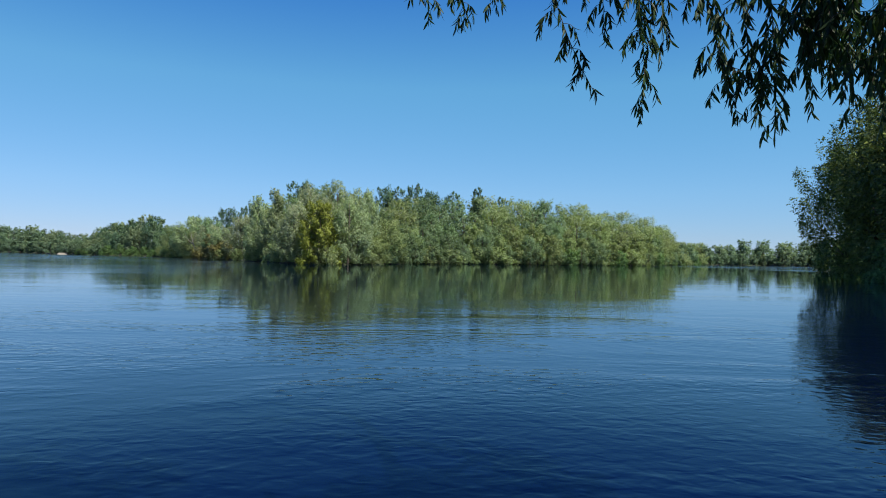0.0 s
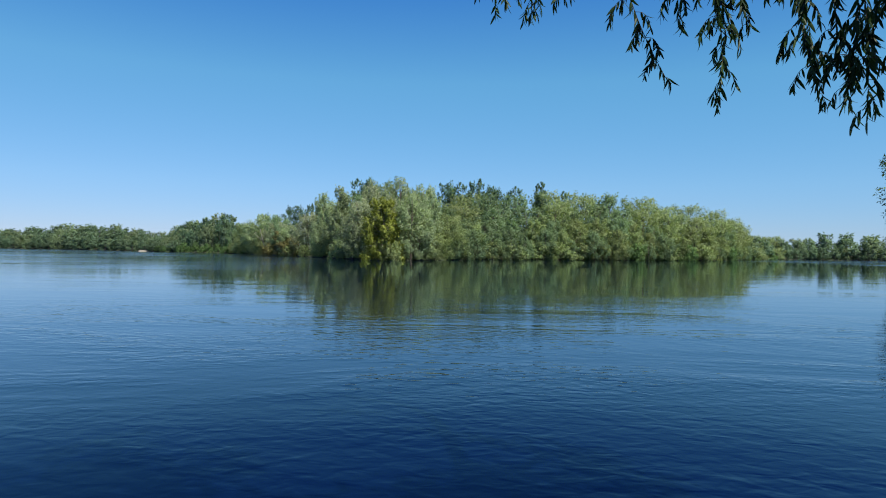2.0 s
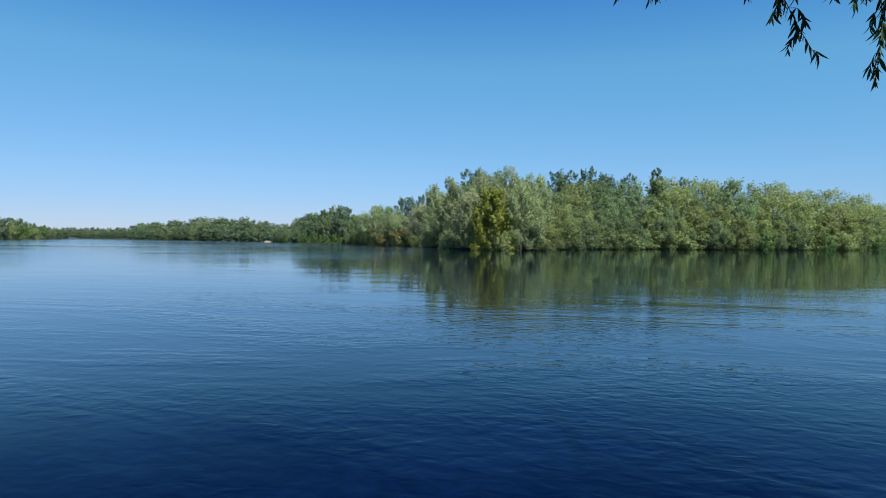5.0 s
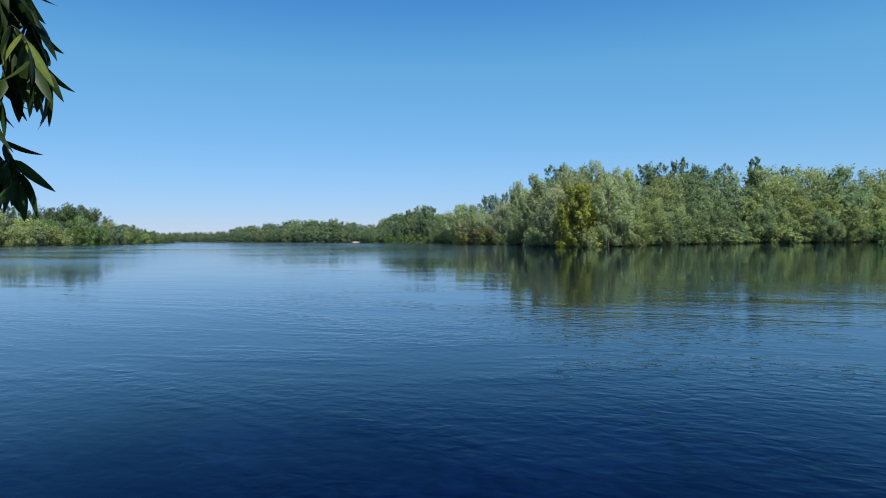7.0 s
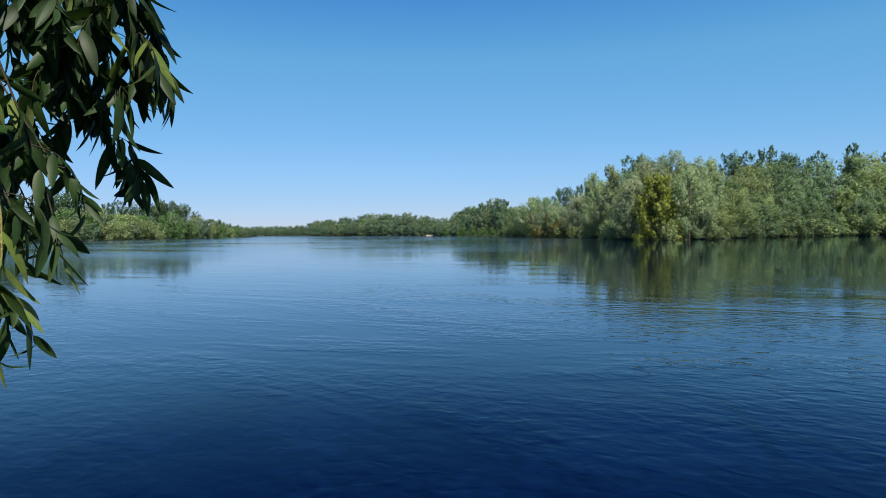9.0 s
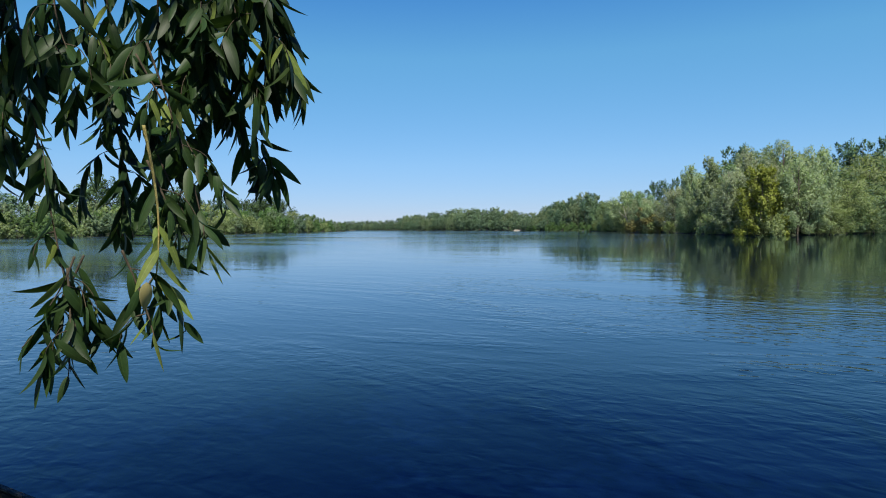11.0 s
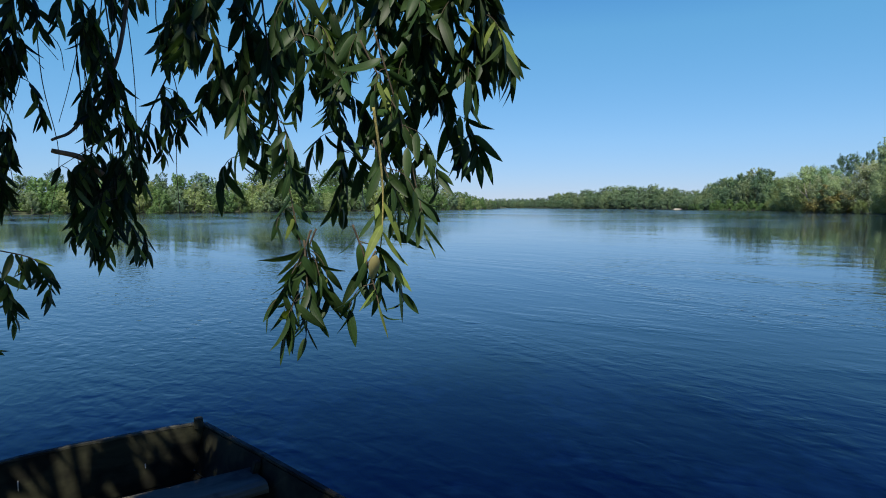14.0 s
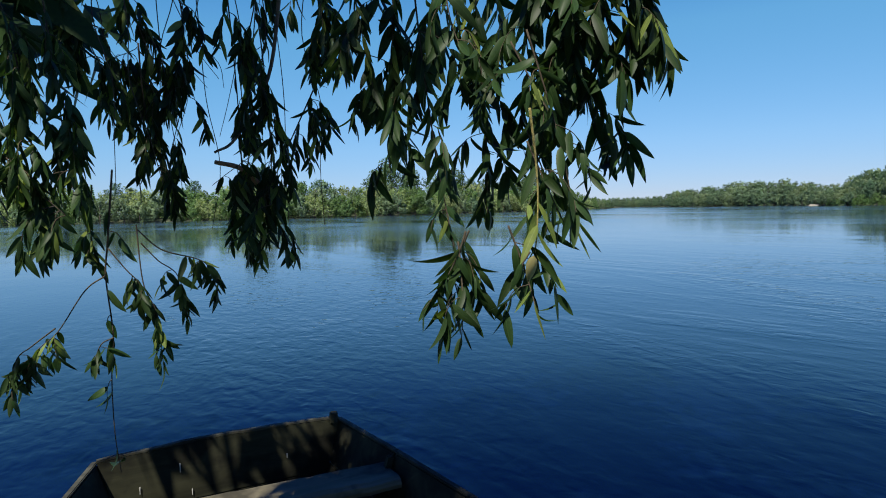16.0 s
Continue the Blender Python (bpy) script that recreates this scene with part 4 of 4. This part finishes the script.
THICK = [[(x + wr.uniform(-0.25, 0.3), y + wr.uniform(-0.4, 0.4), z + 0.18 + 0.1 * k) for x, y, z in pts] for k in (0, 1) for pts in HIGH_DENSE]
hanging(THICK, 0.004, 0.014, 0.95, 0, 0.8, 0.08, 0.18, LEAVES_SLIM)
hanging(HIGH_TWIGS + HIGH_DENSE, 0.004, 0.0125, 0.9, 4, 0.8, 0.07, 0.15, LEAVES_SLIM)

# unseen leafy crown overhead, added to shade the boat and the hanging branches
cr = np.random.default_rng(4)
lobes = [((cr.uniform(-2.4, 4.6), cr.uniform(-4.5, 1.2), cr.uniform(4.4, 7.5)), (0.12, 0.1, 0.3), 0.55, 1.0) for _ in range(82)]
for gx, gy, gz, wide in ((-1.32, 0.41, 1.7, 0.7), (-2.2, -0.25, 1.5, 0.55), (-3.0, 0.35, 0.5, 0.28)):  # gaps cut along the sun's rays to light the stem, leaves and seat
    lobes = [l for l in lobes if math.hypot(l[0][0] - gx - 0.487 * (l[0][2] - gz), l[0][1] - gy + 0.504 * (l[0][2] - gz)) > wide]
lobes = [l for l in lobes if cr.random() < 0.6 or math.hypot(l[0][0] + 3.6 - 0.487 * (l[0][2] - 0.4), l[0][1] - 0.25 + 0.504 * (l[0][2] - 0.4)) > 0.8]
# lower foliage out of view behind, added to keep skylight off the boat
lobes += [((cr.uniform(-2.0, 7.0), cr.uniform(-7.0, -3.0), cr.uniform(1.6, 4.6)), (0.1, 0.1, 0.4), 0.75, 1.0) for _ in range(60)]
lobes += [((-2.95 + cr.uniform(-0.5, 0.5), -0.75 + cr.uniform(-0.5, 0.5), 2.7 + cr.uniform(-0.35, 0.5)), (0.05, 0.05, 0.2), 0.16, 1.3) for _ in range(15)]  # unseen low sprays added to dapple the end of the boat
for _ in range(8):  # and unseen foliage added to shade its side
    gx, gz = cr.uniform(-3.5, -2.65), cr.uniform(4.4, 5.6)
    lobes.append(((gx + 0.487 * (gz - 0.4), 0.88 - 0.504 * (gz - 0.4), gz), (0.08, 0.08, 0.3), 0.3, 1.0))
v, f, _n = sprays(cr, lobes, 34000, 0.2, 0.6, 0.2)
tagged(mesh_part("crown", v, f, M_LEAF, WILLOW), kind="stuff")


# ---- the boat ----
def board(name, corners, thick, mat, parent, label=""):
    """A board with chamfered edges through four corners, as thick as given along its normal."""
    c = [Vector(q) for q in corners]
    n = (c[1] - c[0]).cross(c[3] - c[0]).normalized() * thick
    bm = bmesh.new()
    low, top = [bm.verts.new(q) for q in c], [bm.verts.new(q + n) for q in c]
    bm.faces.new(list(reversed(low)))
    bm.faces.new(top)
    for i in range(4):
        bm.faces.new((low[i], low[(i + 1) % 4], top[(i + 1) % 4], top[i]))
    bmesh.ops.bevel(bm, geom=bm.edges[:], offset=min(0.006, thick * 0.3), segments=2, affect="EDGES")
    return part(name, bm, mat, parent, label)


def arched(name, a, b, c, d, deep, rise, mat, parent, label="", both=False, steps=16):
    """A rough board on edge, from a to b below and c to d above, deep along x, whose top (or both edges) bows upwards."""
    bm, rows = bmesh.new(), []
    for i in range(steps + 1):
        t = i / steps
        up = Vector((0, 0, rise * 4 * t * (1 - t) + 0.007 * noise.noise(Vector((t * 9, 3.1, 0)))))
        low, top = a.lerp(b, t) + (up if both else Vector()), c.lerp(d, t) + up + Vector((0, 0, 0.006 * noise.noise(Vector((t * 30, 0, 7)))))
        back = Vector((deep, 0, 0))
        rows.append([bm.verts.new(q) for q in (low, top, top + back, low + back)])
    for p, q in zip(rows, rows[1:]):
        for k in range(4):
            bm.faces.new((p[k], p[(k + 1) % 4], q[(k + 1) % 4], q[k]))
    bm.faces.new(rows[0])
    bm.faces.new(rows[-1][::-1])
    bmesh.ops.recalc_face_normals(bm, faces=bm.faces[:])
    return part(name, bm, mat, parent, label)


def rough_plank(name, y0, y1, far, near, z, thick, mat, parent, label=""):
    """A split plank across the boat with uneven edges, a cupped top and rounded rims."""
    bm, rows, steps = bmesh.new(), [], 26
    for i in range(steps + 1):
        t = i / steps
        y = y0 + (y1 - y0) * t
        x0 = far[0] + (far[1] - far[0]) * t + 0.02 * noise.noise(Vector((y * 4, 0, 1))) + 0.006 * noise.noise(Vector((y * 17, 0, 2)))
        x1 = near[0] + (near[1] - near[0]) * t + 0.022 * noise.noise(Vector((y * 5, 4, 1))) + 0.006 * noise.noise(Vector((y * 15, 5, 2)))
        h = z + 0.008 * noise.noise(Vector((y * 3, 8, 0)))
        ring = [(x0, h - thick), (x0 - 0.006, h - thick * 0.5), (x0 + 0.004, h - 0.006), (x0 + 0.03, h + 0.004), ((x0 + x1) / 2, h - 0.003 + 0.006 * noise.noise(Vector((y * 8, 1, 5)))),
                (x1 - 0.03, h + 0.003), (x1 - 0.005, h - 0.008), (x1 + 0.004, h - thick * 0.6), (x1, h - thick)]
        rows.append([bm.verts.new((px, y, pz)) for px, pz in ring])
    for p, q in zip(rows, rows[1:]):
        for k in range(9):
            bm.faces.new((p[k], p[(k + 1) % 9], q[(k + 1) % 9], q[k]))
    bm.faces.new(rows[0])
    bm.faces.new(rows[-1][::-1])
    bmesh.ops.recalc_face_normals(bm, faces=bm.faces[:])
    for face in bm.faces:
        face.smooth = False
    return part(name, bm, mat, parent, label)


BOAT = tagged(new("rowing_boat"), "weathered flat-bottomed wooden rowing boat with tarred boards, moored", "boat")
# stations along the boat: x, half width at the rail, at the floor, centre y, rail height, floor height
STATIONS = [(-3.66, 0.58, 0.46, 0.21, 0.56, 0.12), (-3.08, 0.71, 0.55, 0.175, 0.55, 0.08), (-2.48, 0.83, 0.64, 0.16, 0.52, 0.05), (-1.4, 0.9, 0.7, 0.12, 0.49, 0.04), (-0.3, 0.86, 0.66, 0.1, 0.49, 0.05), (0.9, 0.62, 0.46, 0.08, 0.54, 0.12)]


def rib_at(s, side, k):
    x, wt, wb, cy, zt, zb = s
    return Vector((x, cy + side * (wb + (wt - wb) * k), zb + (zt - zb) * k))


for side in (1, -1):
    for a, b in zip(STATIONS, STATIONS[1:]):
        for k0, k1 in ((0.0, 0.49), (0.5, 1.0)):
            quad = [rib_at(a, side, k0), rib_at(b, side, k0), rib_at(b, side, k1), rib_at(a, side, k1)]
            board("side_plank", quad if side < 0 else quad[::-1], 0.022, M_HULL, BOAT)
        up = Vector((0, 0, 0.024))
        inn, out = Vector((0, -side * 0.004, 0.002)), Vector((0, side * 0.024, 0.002))
        ra, rb = rib_at(a, side, 1), rib_at(b, side, 1)
        quad = [ra + inn, rb + inn, rb + out, ra + out]
        board("gunwale", quad if side > 0 else quad[::-1], 0.012, M_RAIL, BOAT, "worn dark rail")
    for s in STATIONS[1:5]:
        p0, p1 = rib_at(s, side, 0.02), rib_at(s, side, 0.97)
        i0 = Vector((0, -side * 0.004, 0))
        quad = [p0 + i0 - Vector((0.02, 0, 0)), p0 + i0 + Vector((0.02, 0, 0)), p1 + i0 + Vector((0.02, 0, 0)), p1 + i0 - Vector((0.02, 0, 0))]
        board("rib", quad if side > 0 else quad[::-1], 0.03, M_HULL, BOAT)
for s, sign in ((STATIONS[0], 1), (STATIONS[-1], -1)):
    quad = [rib_at(s, -1, 0.0), rib_at(s, 1, 0.0), rib_at(s, 1, 0.42), rib_at(s, -1, 0.42)]
    board("end_plank", quad if sign > 0 else quad[::-1], 0.024, M_HULL, BOAT)
    arched("end_plank", rib_at(s, -1, 0.425), rib_at(s, 1, 0.425), rib_at(s, -1, 1.02), rib_at(s, 1, 1.02), 0.024 * sign, 0.02, M_HULL, BOAT)
    arched("end_rail", *(rib_at(s, e, 1.02) + Vector((-0.004 * sign, 0, h)) for h in (0.003, 0.013) for e in (-1, 1)), 0.027 * sign, 0.02, M_RAIL, BOAT, "worn grey edge", both=True)
for a, b in zip(STATIONS, STATIONS[1:]):
    for k in range(5):
        y0, y1 = -1 + 0.4 * k, -1 + 0.4 * (k + 1) - 0.015
        board("floor_board", [(a[0], a[3] + a[2] * y0, a[5]), (b[0], b[3] + b[2] * y0, b[5]), (b[0], b[3] + b[2] * y1, b[5]), (a[0], a[3] + a[2] * y1, a[5])], 0.02, M_HULL, BOAT)
rough_plank("seat", -0.46, 0.85, (-3.25, -3.16), (-3.02, -2.93), 0.49, 0.045, M_SEAT, BOAT, "weathered tan split plank seat")
M_DRIP, _nt, _b = material("white_droppings", 0.9)
_b.inputs["Base Color"].default_value = (0.5, 0.5, 0.46, 1)
for y, z, ln in ((-0.02, 0.5, 0.06), (-0.2, 0.42, 0.045), (0.03, 0.36, 0.04), (0.5, 0.44, 0.03)):
    x = -3.63
    quad = [(x, y - 0.0012, z - ln * 0.8), (x, y + 0.0012, z - ln * 0.8), (x, y + 0.003, z), (x, y - 0.0025, z)]
    board("dropping", quad, 0.003, M_DRIP, BOAT, "white streak of bird droppings")
post = bmesh.new()
bmesh.ops.create_cone(post, cap_ends=True, segments=10, radius1=0.028, radius2=0.022, depth=0.05, matrix=Matrix.Translation((-3.645, 0.765, 0.585)))
part("corner_post", post, M_HULL, BOAT)
